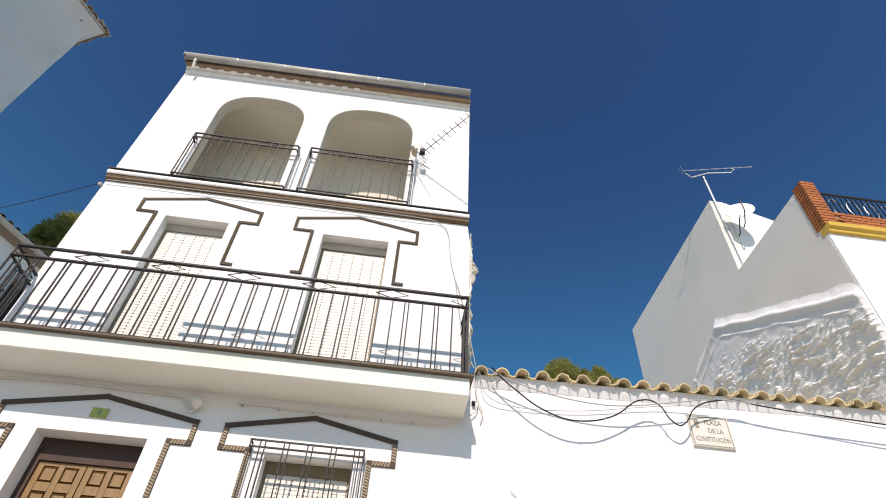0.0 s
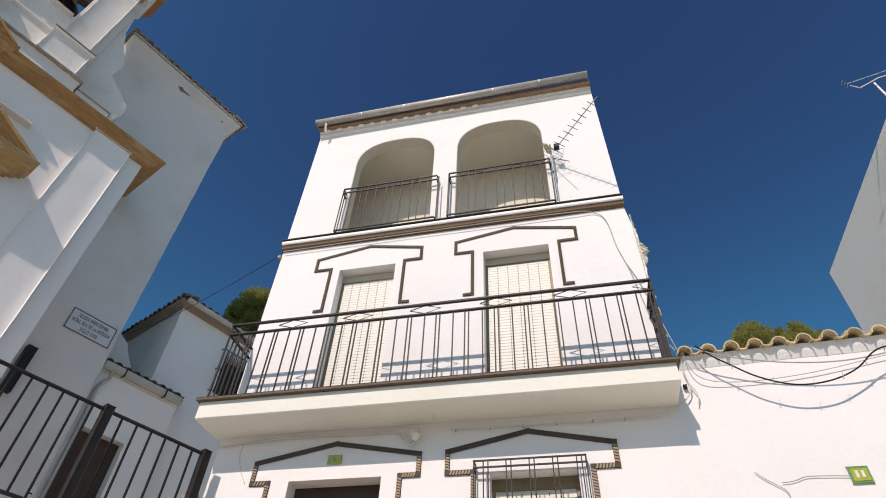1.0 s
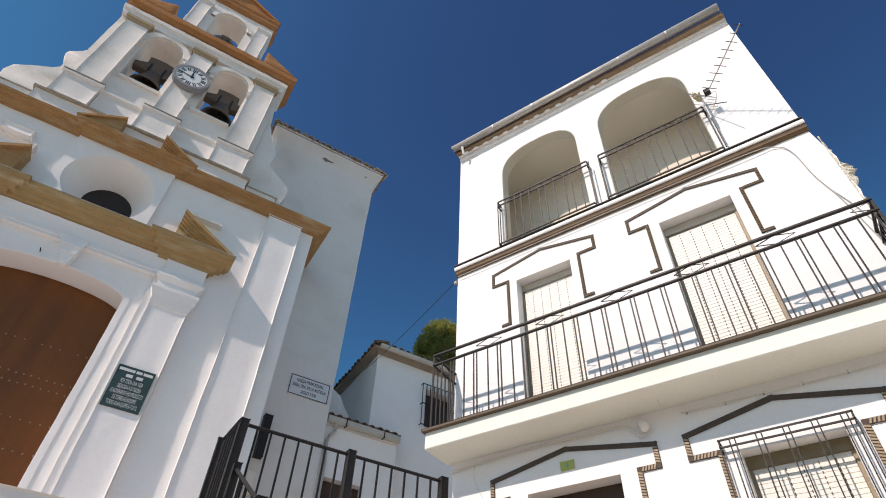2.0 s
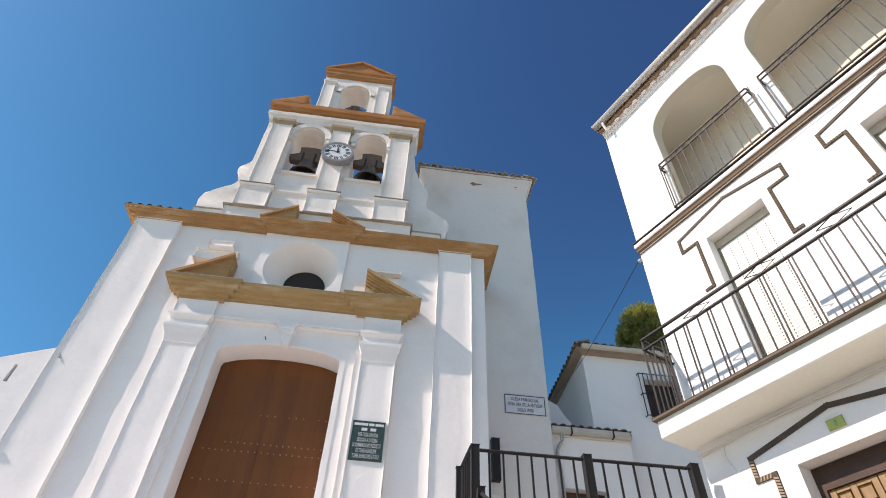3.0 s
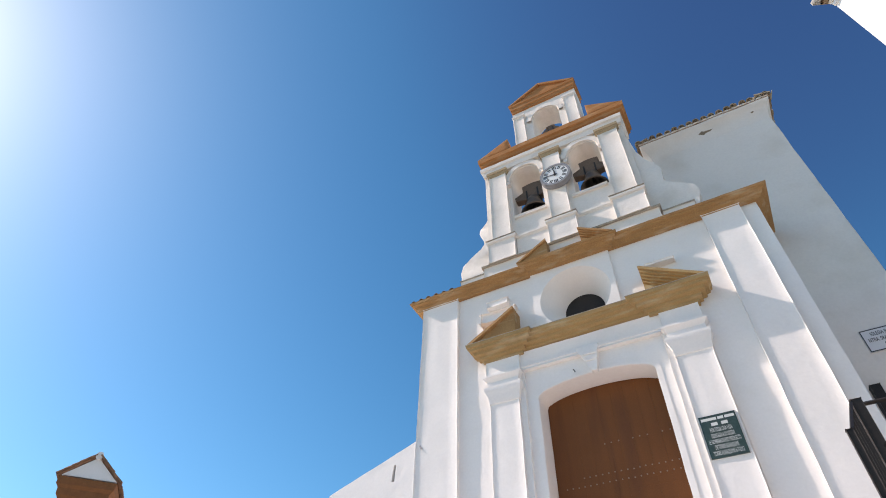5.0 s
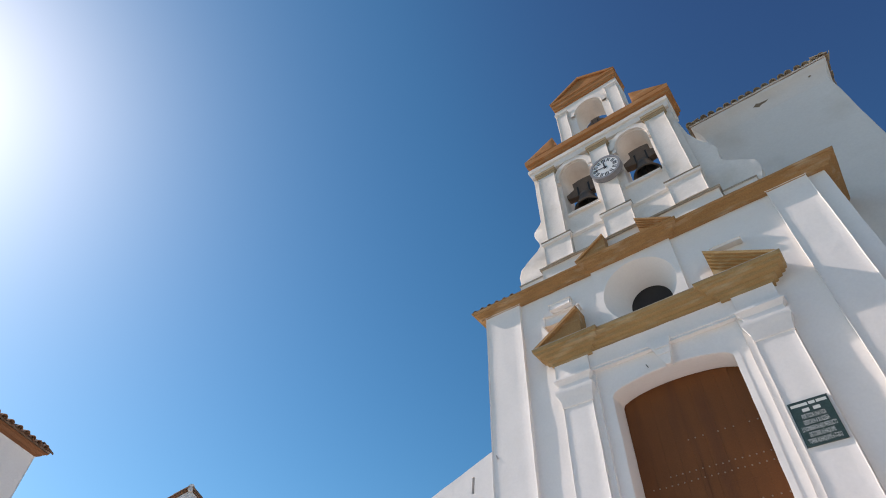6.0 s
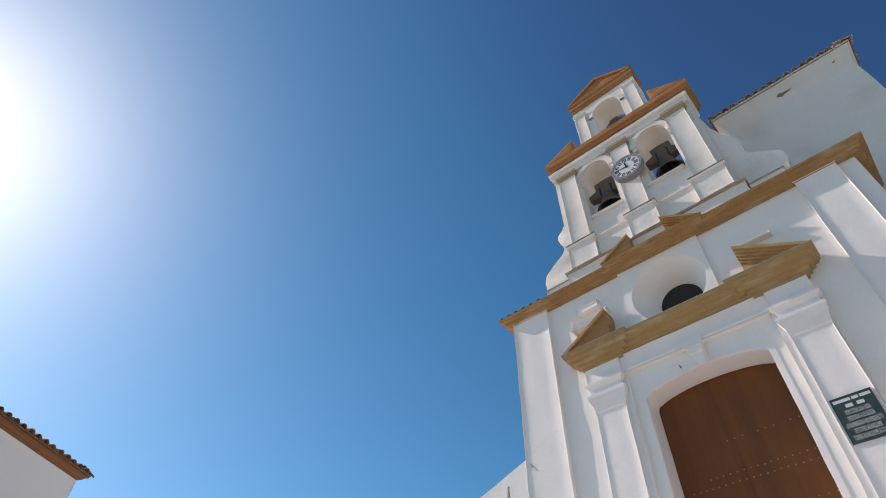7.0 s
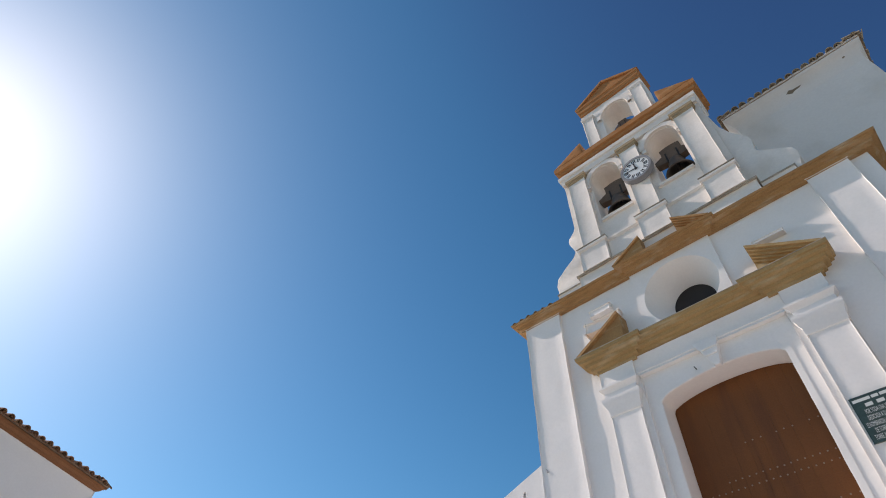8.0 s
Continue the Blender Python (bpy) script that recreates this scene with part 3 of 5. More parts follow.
def stand_bars(parent, mesh, name, places):
    for x, d, z in places:
        o = new(name, mesh)
        o.parent = parent
        o.location = (x, -d, z)


bm = bmesh.new()
def grille_rail(bm, z):
    add_box(bm, -1.20, -0.165, 0.085, 0.10, z - 0.007, z + 0.007)
    for x in (-1.20, -0.165):
        add_box(bm, x - 0.007, x + 0.007, 0.0, 0.10, z - 0.007, z + 0.007)
    return bm


gr = part("window_grille", grille_rail(bm, 3.965), IRON, house, "black iron window grille")
part("cross_rail", grille_rail(bmesh.new(), 3.90), IRON, gr)
part("cross_rail", grille_rail(bmesh.new(), 2.42), IRON, gr)
gb = bar_mesh("grille_bar", 1.56, 0.0052, IRON)
xs = [-1.20, -0.165] + [-1.11 + 0.215 * i + o for i in range(5) for o in (0, 0.045)]
stand_bars(gr, gb, "grille_bar", [(x, 0.0925, 2.41) for x in xs])

# balcony slab
slab = part("balcony_slab", sweep([(HL - 0.075, -0.02), (HR - 0.012, -0.02)], [(0.0, 4.435), (0.14, 4.432), (0.36, 4.430), (0.47, 4.428), (0.48, 4.438), (0.48, 4.622), (0.0, 4.622)]), CREAMWASH, house, "white balcony slab with a brown ledge")
part("coping", box(HL - 0.10, HR + 0.02, 0.0, 0.507, 4.625, 4.655, 0.005), material("dark_brown_coping", (0.13, 0.095, 0.065), 0.6, vary=0.2, scale=5, fine=50), slab, "dark brown tile coping")

# balcony railing
DR, ZT, ZM = 0.48, 5.62, 5.482
RL, RR, RZ = HL + 0.005, HR - 0.045, 4.655
bm = bmesh.new()
for z, h in ((ZT, 0.010), (ZM, 0.008), (4.66, 0.008)):
    if z > 5:
        add_box(bm, RL - 0.01, RR + 0.01, DR - 0.019, DR + 0.019, z - h, z + h)
for x in (RL, RR):
    for z, h in ((ZT, 0.010), (ZM, 0.008)):
        add_box(bm, x - 0.014, x + 0.014, 0.0, DR - 0.015, z - h, z + h)
rl = part("balcony_railing", bm, IRON, house, "black iron balcony railing with diamond ornaments")
bb = bar_mesh("railing_bar", ZM - RZ, 0.0066, IRON)
bt = bar_mesh("railing_post", ZT - RZ, 0.009, IRON)
places, x, k = [], -3.906, 0
while x < RR - 0.03:
    places += [(x, DR, RZ), (x + 0.129, DR, RZ), (x + 0.170, DR, RZ)]
    x += 0.3184
stand_bars(rl, bb, "railing_bar", [p for p in places if p[0] < RR - 0.02])
stand_bars(rl, bt, "railing_post", [(RL, DR, RZ), (RR, DR, RZ)])
for x in (RL, RR):
    stand_bars(rl, bb, "railing_bar", [(x, 0.07 + 0.08 * i, RZ) for i in range(5)])


def diamond(cx, half, zc, zh, d, r=0.0055):
    return tube([(cx - half, -d, zc), (cx, -d, zc + zh), (cx + half, -d, zc), (cx, -d, zc - zh), (cx - half, -d, zc)], r, 5)


for i in range(5):
    part("diamond", diamond(-3.252 + 0.787 * i, 0.175, (ZT + ZM) / 2, 0.055, DR), IRON, rl)
for x, s_ in ((RL + 0.01, 1), (RR - 0.01, -1)):
    part("half_diamond", tube([(x, -DR, ZT - 0.012), (x + s_ * 0.175, -DR, (ZT + ZM) / 2), (x, -DR, ZM + 0.012)], 0.0055, 5), IRON, rl)
for x in (RL, RR):
    part("diamond", tube([(x, -0.03, 5.551), (x, -0.24, 5.606), (x, -0.45, 5.551), (x, -0.24, 5.496), (x, -0.03, 5.551)], 0.0055, 5), IRON, rl)

# small railings of the arches
for x0, x1 in ((-3.245, -1.765), (-1.585, -0.095)):
    lr = None
    for z in (8.425, 8.335, 7.50):
        bm = box(x0, x1, 0.105, 0.125, z - 0.009, z + 0.009)
        for x in (x0, x1):
            add_box(bm, x - 0.010, x + 0.010, 0.0, 0.106, z - 0.009, z + 0.009)
        r_ = part("arch_railing" if lr is None else "rail", bm, IRON, lr or house, "" if lr else "black iron railing across a loggia arch")
        lr = lr or r_
    ub = bar_mesh("railing_bar", 0.92, 0.0065, IRON)
    n = 11
    stand_bars(lr, ub, "railing_bar", [(x0 + (x1 - x0) * i / n + (0.03 if i % 3 == 2 else 0), 0.115, 7.48) for i in range(n + 1)] + [(x0, 0.05, 7.48), (x1, 0.05, 7.48)])
    for c in (x0 + 0.42, x1 - 0.42):
        part("scroll", tube(smooth_line([(c - 0.16, -0.115, 8.345), (c - 0.08, -0.115, 8.405), (c, -0.115, 8.38), (c + 0.08, -0.115, 8.355), (c + 0.16, -0.115, 8.415)], 5), 0.005, 5), IRON, lr)

# number tile, conduit under the slab, junction box, cables
nt = thing("number_tile", "glazed yellow-green house number tile on the wall", "number tile", pose(0, YH, 0))
part("tile", box(-2.722, -2.578, 0.002, 0.014, 4.062, 4.150, 0.004), GREENTILE, nt)
bars_of(nt, [(-2.65, 4.106, 0.024, 0.05)], 0.0145, GREENEDGE)

con = thing("conduit", "cream electric conduit clipped beneath the balcony", "cable", pose(0, YH, 0))
part("run", tube(smooth_line([(HL - 0.02, -0.02, 4.33), (-3.2, -0.02, 4.375), (-2.4, -0.02, 4.36), (-2.02, -0.02, 4.35), (-1.9, -0.03, 4.25), (-1.86, -0.03, 4.20), (-1.8, -0.03, 4.24)], 6), 0.011), CABLEWHITE, con)
part("run", tube(smooth_line([(-1.45, -0.02, 4.34), (-0.6, -0.02, 4.33), (0.3, -0.02, 4.33), (0.66, -0.03, 4.36), (0.86, -0.04, 4.50), (0.90, -0.04, 4.62), (0.88, -0.04, 4.80), (0.90, -0.05, 4.98)], 6), 0.0065), CABLEWHITE, con)
for x in (-1.40, -1.05, -0.72, -0.40, -0.05, 0.25):
    part("clip", box(x - 0.005, x + 0.005, 0.0, 0.024, 4.322, 4.342, 0.002), CABLEGREY, con)
part("loose_wire", tube(smooth_line([(-3.72, -0.03, 4.345), (-3.74, -0.02, 4.22), (-3.68, -0.015, 4.05), (-3.60, -0.012, 3.92)], 5), 0.004, 5), CABLEWHITE, con)
jb = thing("junction_lamp", "small round dusty white wall lamp under the balcony", "lamp", pose(0, YH, 0))
part("bracket", box(-1.86, -1.78, 0.0, 0.06, 4.29, 4.35, 0.006), PLASTER, jb)
bm = lathe([(0.005, -0.06), (0.03, -0.055), (0.055, -0.02), (0.058, 0.02), (0.05, 0.05), (0.01, 0.06)], 16)
o = part("shade", bm, GREYWALL, jb, smooth=True)
o.matrix_basis = pose(-1.80, -0.075, 4.27, 50, 20, 0) @ Matrix.Diagonal((0.8, 0.8, 0.8, 1))
part("stub_wire", tube(smooth_line([(-1.58, -0.25, 4.40), (-1.575, -0.26, 4.36), (-1.565, -0.255, 4.33)], 4), 0.004, 5), CABLEWHITE, jb)

dr = thing("facade_cable", "thin grey cable running down the plaster by the corner", "cable", pose(0, YH, 0))
part("wire", tube(smooth_line([(-4.0, -0.05, 7.27), (-2.0, -0.06, 7.285), (0.0, -0.06, 7.28), (0.38, -0.02, 7.24), (0.50, -0.02, 7.05), (0.55, -0.015, 6.6), (0.63, -0.015, 6.2), (0.68, -0.015, 5.8), (0.75, -0.02, 5.3), (0.86, -0.05, 5.02)], 6), 0.006, 6), CABLEGREY, dr)
part("wire", tube(smooth_line([(0.60, -0.015, 6.35), (0.70, -0.02, 6.0), (0.80, -0.02, 5.5), (0.88, -0.05, 5.03)], 6), 0.005, 6), CABLEGREY, dr)
part("bracket_box", box(-4.075, -4.035, 0.0, 0.035, 7.18, 7.22, 0.005), CABLEGREY, dr)
ow = thing("overhead_wire", "black overhead wire slung between the houses", "cable")
part("wire", tube(smooth_line([(-4.06, YH - 0.03, 7.2), (-5.6, 6.15, 7.55), (-7.6, 7.4, 8.2), (-10.1, 8.97, 9.25)], 8), 0.0055, 6), CABLEBLACK, ow)

# television antenna on the loggia rail
an = thing("tv_antenna", "grey yagi television antenna clamped to the upper railing", "antenna", pose(0, YH, 0))
A0, A1 = Vector((-0.02, -0.16, 8.52)), Vector((0.62, -0.96, 8.50))
part("boom", tube([A0, A1], 0.008, 6), ZINC, an)
side = (A1 - A0).cross(Vector((0, 0, 1))).normalized()
for i in range(9):
    p = A0.lerp(A1, 0.14 + 0.105 * i)
    h = 0.095 - 0.004 * i
    part("element", tube([p - side * h, p + side * h], 0.005, 5), IRON, an)
part("dipole_box", box(-0.005, 0.06, 0.19, 0.25, 8.50, 8.57, 0.006), CABLEBLACK, an)
for sgn in (-1, 1):
    for k in range(4):
        p = A0 + Vector((0, 0, sgn * (0.03 + 0.05 * k)))
        part("reflector_rod", tube([p - side * 0.17 + Vector((-0.02 * k, 0.01 * k, 0)), p + side * 0.17 + Vector((-0.02 * k, 0.01 * k, 0))], 0.004, 5), GALV, an)
part("mast", tube([(-0.06, -0.13, 8.10), (-0.06, -0.13, 8.72)], 0.014, 8), GALV, an)
part("stay", tube([(-0.05, -0.13, 8.40), (0.16, -0.30, 8.05)], 0.006, 5), IRON, an)
part("coax", tube(smooth_line([(0.03, -0.2, 8.52), (0.12, -0.24, 8.42), (0.05, -0.17, 8.30), (-0.05, -0.13, 8.2)], 5), 0.004, 5), CABLEGREY, an)
pf = thing("dried_palm_frond", "withered palm sprig tied to the railing", "plant", pose(0, YH, 0))
bm = bmesh.new()
rng = random.Random(8)
for i in range(26):
    a, l = rng.uniform(-0.8, 0.8), rng.uniform(0.10, 0.24)
    b = Vector((-0.09 + rng.uniform(-0.02, 0.02), -0.15, 8.50))
    add_tube(bm, [b, b + Vector((math.sin(a) * l * 0.5, -rng.uniform(0, 0.06), math.cos(a) * l))], 0.005, 4)
part("fronds", bm, LEAFDRY, pf)

# ---- the low house beside it ----
low = thing("low_house", "low whitewashed house with a pale clay-tile eave", "house", pose(0, YH, 0))
part("front_wall", prism([(0.74, 0.9), (6.17, 0.9), (6.17, 5.05), (0.74, 4.91)], -0.4, -0.004), PLASTER, low)
part("roof_deck", prism([(0.86, 4.935), (6.17, 5.07), (6.17, 5.10), (0.86, 4.965)], -5.0, -0.05), YELLOWTILE, low)
bm = sweep([(0.86 + 0.2655 * i, 0.0) for i in range(21)], [(-0.1, 4.82), (0.0, 4.82), (0.03, 4.88), (0.05, 4.945), (-0.1, 4.95)])
for v in bm.verts:
    v.co.z += 0.026 * (v.co.x - 0.93) + 0.008 * noise.noise(v.co * 3)
part("eaves_fillet", bm, PLASTER, low)
tile_run(low, (0.93, -0.13, 4.934), (1, 0, 0.026), (0, 1, 0), 24, 0.2215, YELLOWTILE, slope=9, rows=2, seed=9, size=0.74, jitter=0.012)
part("party_wall", box(5.9, 6.17, -6.0, -0.405, 0.9, 5.0), PLASTER, low)

st = thing("street_sign", "cream ceramic street-name plate with brown letters", "sign", pose(-0.035, YH, 0.005))
part("plate", box(3.185, 3.625, 0.0, 0.020, 4.41, 4.757, 0.004), MARBLE, st)
part("border", holed_wall([(3.193, 4.418), (3.617, 4.418), (3.617, 4.749), (3.193, 4.749)], [[(3.203, 4.428), (3.607, 4.428), (3.607, 4.739), (3.203, 4.739)]], 0.0225, 0.0205), INKBROWN, st)
lettering(st, "PLAZA", 0.074, 3.45, 0.022, 4.685, INKBROWN, squeeze=0.85)
lettering(st, "DE LA", 0.074, 3.46, 0.022, 4.59, INKBROWN, squeeze=0.85)
lettering(st, "CONSTITUCIÓN", 0.075, 3.41, 0.022, 4.492, INKBROWN, squeeze=0.66)
part("emblem", prism([(3.25, 4.61), (3.29, 4.61), (3.285, 4.65), (3.30, 4.68), (3.285, 4.71), (3.255, 4.71), (3.24, 4.68), (3.255, 4.65)], 0.0205, 0.024), INKBROWN, st)

nb = thing("number_tile", "green-edged yellow glazed number tile on the low house", "number tile", pose(0, YH, 0))
part("tile", box(1.93, 2.085, 0.0, 0.012, 3.63, 3.765, 0.004), GREENEDGE, nb)
part("glaze", box(1.945, 2.07, 0.0125, 0.015, 3.645, 3.75, 0.002), GREENTILE, nb)
bars_of(nb, [(1.985, 3.70, 0.022, 0.06), (2.03, 3.70, 0.022, 0.06)], 0.0155, MARBLE)

cb = thing("black_cable", "black cable slung below the tile eave", "cable", pose(0, YH, 0))
part("wire", tube(smooth_line([(1.03, -0.165, 4.98), (1.15, -0.165, 4.846), (1.27, -0.165, 4.746), (1.49, -0.165, 4.578), (1.77, -0.165, 4.471), (2.06, -0.165, 4.485), (2.32, -0.155, 4.59), (2.52, -0.18, 4.74), (2.69, -0.17, 4.79), (2.81, -0.16, 4.735), (2.88, -0.15, 4.61), (2.98, -0.14, 4.55), (3.08, -0.14, 4.62), (3.17, -0.15, 4.75), (3.33, -0.17, 4.84), (3.64, -0.155, 4.912), (3.93, -0.165, 4.873), (4.43, -0.165, 4.842), (5.37, -0.165, 4.812), (6.1, -0.165, 4.80)], 7), 0.0075, 6), CABLEBLACK, cb)
cg = thing("grey_cable", "grey cables looped along the white wall", "cable", pose(0, YH, 0))
part("wire", tube(smooth_line([(0.986, -0.165, 4.96), (1.21, -0.165, 4.853), (1.563, -0.165, 4.748), (1.915, -0.165, 4.69), (2.27, -0.165, 4.679), (2.64, -0.165, 4.728), (3.03, -0.165, 4.811), (3.557, -0.165, 4.899), (4.3, -0.165, 4.848), (5.34, -0.165, 4.763), (6.1, -0.165, 4.75)], 7), 0.0065, 6), CABLEGREY, cg)
part("wire", tube(smooth_line([(0.90, -0.10, 5.0), (1.0, -0.06, 4.70), (1.35, -0.03, 4.62), (2.0, -0.03, 4.66), (2.8, -0.04, 4.80), (3.4, -0.08, 4.86)], 7), 0.004, 5), CABLEGREY, cg)
part("wire", tube(smooth_line([(0.92, -0.06, 5.02), (0.885, -0.05, 4.85), (0.90, -0.04, 4.66), (0.955, -0.03, 4.52), (0.93, -0.03, 4.42)], 6), 0.006, 6), CABLEWHITE, cg)
for x, z in ((1.30, 4.725), (1.60, 4.525), (1.92, 4.468), (2.18, 4.53), (2.42, 4.665), (2.62, 4.78), (2.85, 4.67)):
    part("cable_tie", tube([(x - 0.008, -0.16, z - 0.04), (x, -0.17, z), (x + 0.014, -0.155, z + 0.04)], 0.0045, 4), CABLEGREY, cg)
part("insulator", box(0.85, 0.875, 0.0, 0.04, 4.605, 4.63, 0.006), IRON, cg)
th = thing("thin_wire", "thin loose wire on the white wall", "cable", pose(0, YH, 0))
part("wire", tube(smooth_line([(1.93, -0.012, 3.69), (1.75, -0.012, 3.70), (1.60, -0.012, 3.70), (1.50, -0.012, 3.67), (1.40, -0.012, 3.66)], 5), 0.004, 4), CABLEGREY, th)
part("wire", tube(smooth_line([(1.42, -0.012, 3.45), (1.42, -0.012, 3.58), (1.36, -0.012, 3.64), (1.28, -0.012, 3.70), (1.22, -0.012, 3.76)], 5), 0.004, 4), CABLEGREY, th)

# ---- the tall neighbour beyond the low house ----
nbx = thing("brick_parapet_house", "tall white house with grey side wall and brick parapet", "house", pose(0, YH, 0) @ Matrix.Diagonal((1, 1.04, 1.016, 1)))
X0 = 6.2
side_out = [(0.0, 0.9), (6.35, 0.9), (6.35, 11.05), (1.93, 11.05), (1.93, 9.07), (0.124, 9.07), (0.124, 8.124), (0.0, 8.124)]
bm = bmesh.new()
a = [bm.verts.new((X0, y, z)) for y, z in side_out]
b = [bm.verts.new((X0 + 0.3, y, z)) for y, z in side_out]
bm.faces.new(a), bm.faces.new(b)
for i in range(8):
    bm.faces.new((a[i], a[(i + 1) % 8], b[(i + 1) % 8], b[i]))
part("side_wall", bm, GREYWALL, nbx, "weathered grey rendered side wall")
part("front_wall", box(X0 + 0.004, 14, -0.3, 0.03, 0.9, 7.98), PLASTER, nbx)
part("yellow_moulding", sweep([(X0 - 0.008, 0.03), (14, 0.03)], [(-0.1, 7.98), (0.05, 7.98), (0.06, 8.03), (0.10, 8.05), (0.11, 8.12), (-0.1, 8.12)]), YELLOWPAINT, nbx)
# attic storey seen from its end, white, with a falling edge
part("attic_wall", prism([(X0 + 0.305, 9.0), (9.4, 9.0), (9.4, 9.9), (8.0, 10.45), (X0 + 0.31, 11.04)], -2.2, -1.93), PLASTER, nbx)
# brick pillar and parapet, single bricks
par = part("parapet_core", box(X0, X0 + 0.21, -0.12, 0.078, 8.126, 9.12), MORTAR, nbx)
part("parapet_core", box(X0 + 0.215, 14, -0.2, 0.05, 8.126, 8.44), MORTAR, nbx)
bmk = box(0, 0.235, 0, 0.04, 0, 0.052, 0.003)
bme = bpy.data.meshes.new("brick")
bmk.to_mesh(bme)
bmk.free()
bme.materials.append(BRICK)
bmk = box(-0.012, 0.028, -0.115 + 0.115, 0.163, 0, 0.052, 0.003)
side_me = bpy.data.meshes.new("brick")
bmk.to_mesh(side_me)
bmk.free()
side_me.materials.append(BRICK)
for row in range(16):
    z = 8.13 + row * 0.063
    for i in range(22):
        if row > 4 and i > 0:
            break
        x = X0 - 0.02 + i * 0.247 + (0.12 if row % 2 and i else 0)
        o = new("brick", bme)
        o.parent = par
        o.location = (x, -0.035 if i else -0.05, z)
    o = new("brick", side_me)
    o.parent = par
    o.location = (X0, 0.115, z)
fr = part("terrace_railing", box(X0 + 0.25, 14, -0.02, 0.0, 8.98, 9.02), IRON, nbx, "dark iron terrace railing")
rb = bar_mesh("railing_bar", 0.55, 0.008, IRON)
stand_bars(fr, rb, "railing_bar", [(X0 + 0.30 + 0.09 * i, -0.01, 8.44) for i in range(40)])
for i in range(14):
    cx = X0 + 0.5 + 0.3 * i
    part("scroll", tube([(cx + 0.10 * math.cos(q), 0.02, 8.72 + 0.18 * math.sin(q)) for q in [2 * math.pi * k / 12 for k in range(13)]], 0.007, 5), GALV, fr)

# old rubble party wall, thickly whitewashed, standing proud of the grey render
bm = bmesh.new()
rng = random.Random(3)
ny, nz = 290, 200
gridv = []
for j in range(nz + 1):
    row = []
    for i in range(ny + 1):
        y = -0.02 + 4.3 * i / ny
        if y < 3.05:
            top = 6.83 + (8.59 - 6.83) * max(0, y) / 3.05
        else:
            top = 8.59 - 0.45 * (y - 3.05)
        top += 0.035 * noise.noise((y * 2.2, 0, 3)) + 0.008 * noise.noise((y * 9, 0, 5))
        lap = 0.19 + 0.08 * noise.noise((y * 2.2, 7, 3))
        z = 4.6 + (top + lap - 4.6) * j / nz
        dz = top - z
        side_edge = min(1, i / 5 + 0.3, (ny - i) / 11)
        # lumps of mortar drawn out along the courses, with smoothed patches between
        bend = 0.10 * noise.noise((y * 1.7, z * 1.7, 6.0))
        u, v = y, z + bend + 0.05 * y
        lumps = noise.noise((u * 3.0, v * 15, 4.0)) + 0.8 * noise.noise((u * 7, v * 27, 9.0)) + 0.55 * noise.noise((y * 1.6, z * 2.4, 3.0))
        lumps = min(0.75, max(0, lumps - 0.03))
        grit = noise.fractal(Vector((y * 14, z * 17, 1.7)), 0.9, 2.1, 4)
        smooth_band = 0.27 + 0.17 * max(0, y - 0.9) + 0.16 * noise.noise((y * 1.6, z * 1.6, 8))
        rough = min(1, max(0.03, (dz - smooth_band) / 0.12))
        out = 0.07 + rough * (0.080 * lumps + 0.016 * grit * (0.3 + lumps))
        soft = 0.006 * noise.noise((y * 6, z * 6, 2))
        lip = 0.030 * math.exp(-((dz - 0.04) / 0.055) ** 2)
        out += lip + soft
        out += 0.018 * math.exp(-((dz - 0.25 + 0.04 * noise.noise((y * 2.3, 1, 1))) / 0.022) ** 2) * (0.6 + noise.noise((y * 3.1, 4, 1)))
        if dz < 0:
            out = (0.07 + soft + lip) * max(0.0, 1 + dz / lap) ** 1.3
        out += 0.03 * math.exp(-((ny - i) / 19.0) ** 2) * (1 + noise.noise((y * 9, z * 9, 3)))
        row.append(bm.verts.new((X0 - 0.003 - side_edge * out, y, z)))
    gridv.append(row)
for j in range(nz):
    for i in range(ny):
        bm.faces.new((gridv[j][i], gridv[j][i + 1], gridv[j + 1][i + 1], gridv[j + 1][i]))
back = [bm.verts.new((X0 - 0.002, v.co.y, v.co.z)) for v in gridv[-1]]
for i in range(ny):
    bm.faces.new((gridv[-1][i], gridv[-1][i + 1], back[i + 1], back[i]))
f0 = [bm.verts.new((X0 - 0.002, r[0].co.y, r[0].co.z)) for r in gridv]
for j in range(nz):
    bm.faces.new((gridv[j][0], gridv[j + 1][0], f0[j + 1], f0[j]))
part("rubble_wall", bm, STONEWASH, nbx, "rough whitewashed rubble masonry")

dish = thing("satellite_dish", "white satellite dish on a white attic wall", "satellite dish", pose(0, YH, 0))
o = part("reflector", lathe([(0.004, 0.0), (0.06, 0.002), (0.14, 0.012), (0.22, 0.032), (0.28, 0.055), (0.283, 0.05), (0.22, 0.022), (0.14, 0.002), (0.004, -0.01)], 32), DISHMAT, dish, smooth=True)
DC = Vector((6.49, 1.69, 10.55))
o.matrix_basis = Matrix.Translation(DC) @ pose(0, 0, 0, 74, 0, -28)
part("feed_arm", tube([DC + Vector((0.02, 0.1, -0.36)), DC + Vector((0.02, 0.0, -0.30)), DC + Vector((-0.12, -0.27, -0.25)), DC + Vector((-0.13, -0.29, 0.02))], 0.011, 6), IRON, dish)
part("feed_horn", tube([DC + Vector((-0.13, -0.30, 0.02)), DC + Vector((-0.10, -0.25, 0.05))], 0.022, 8), CABLEBLACK, dish)
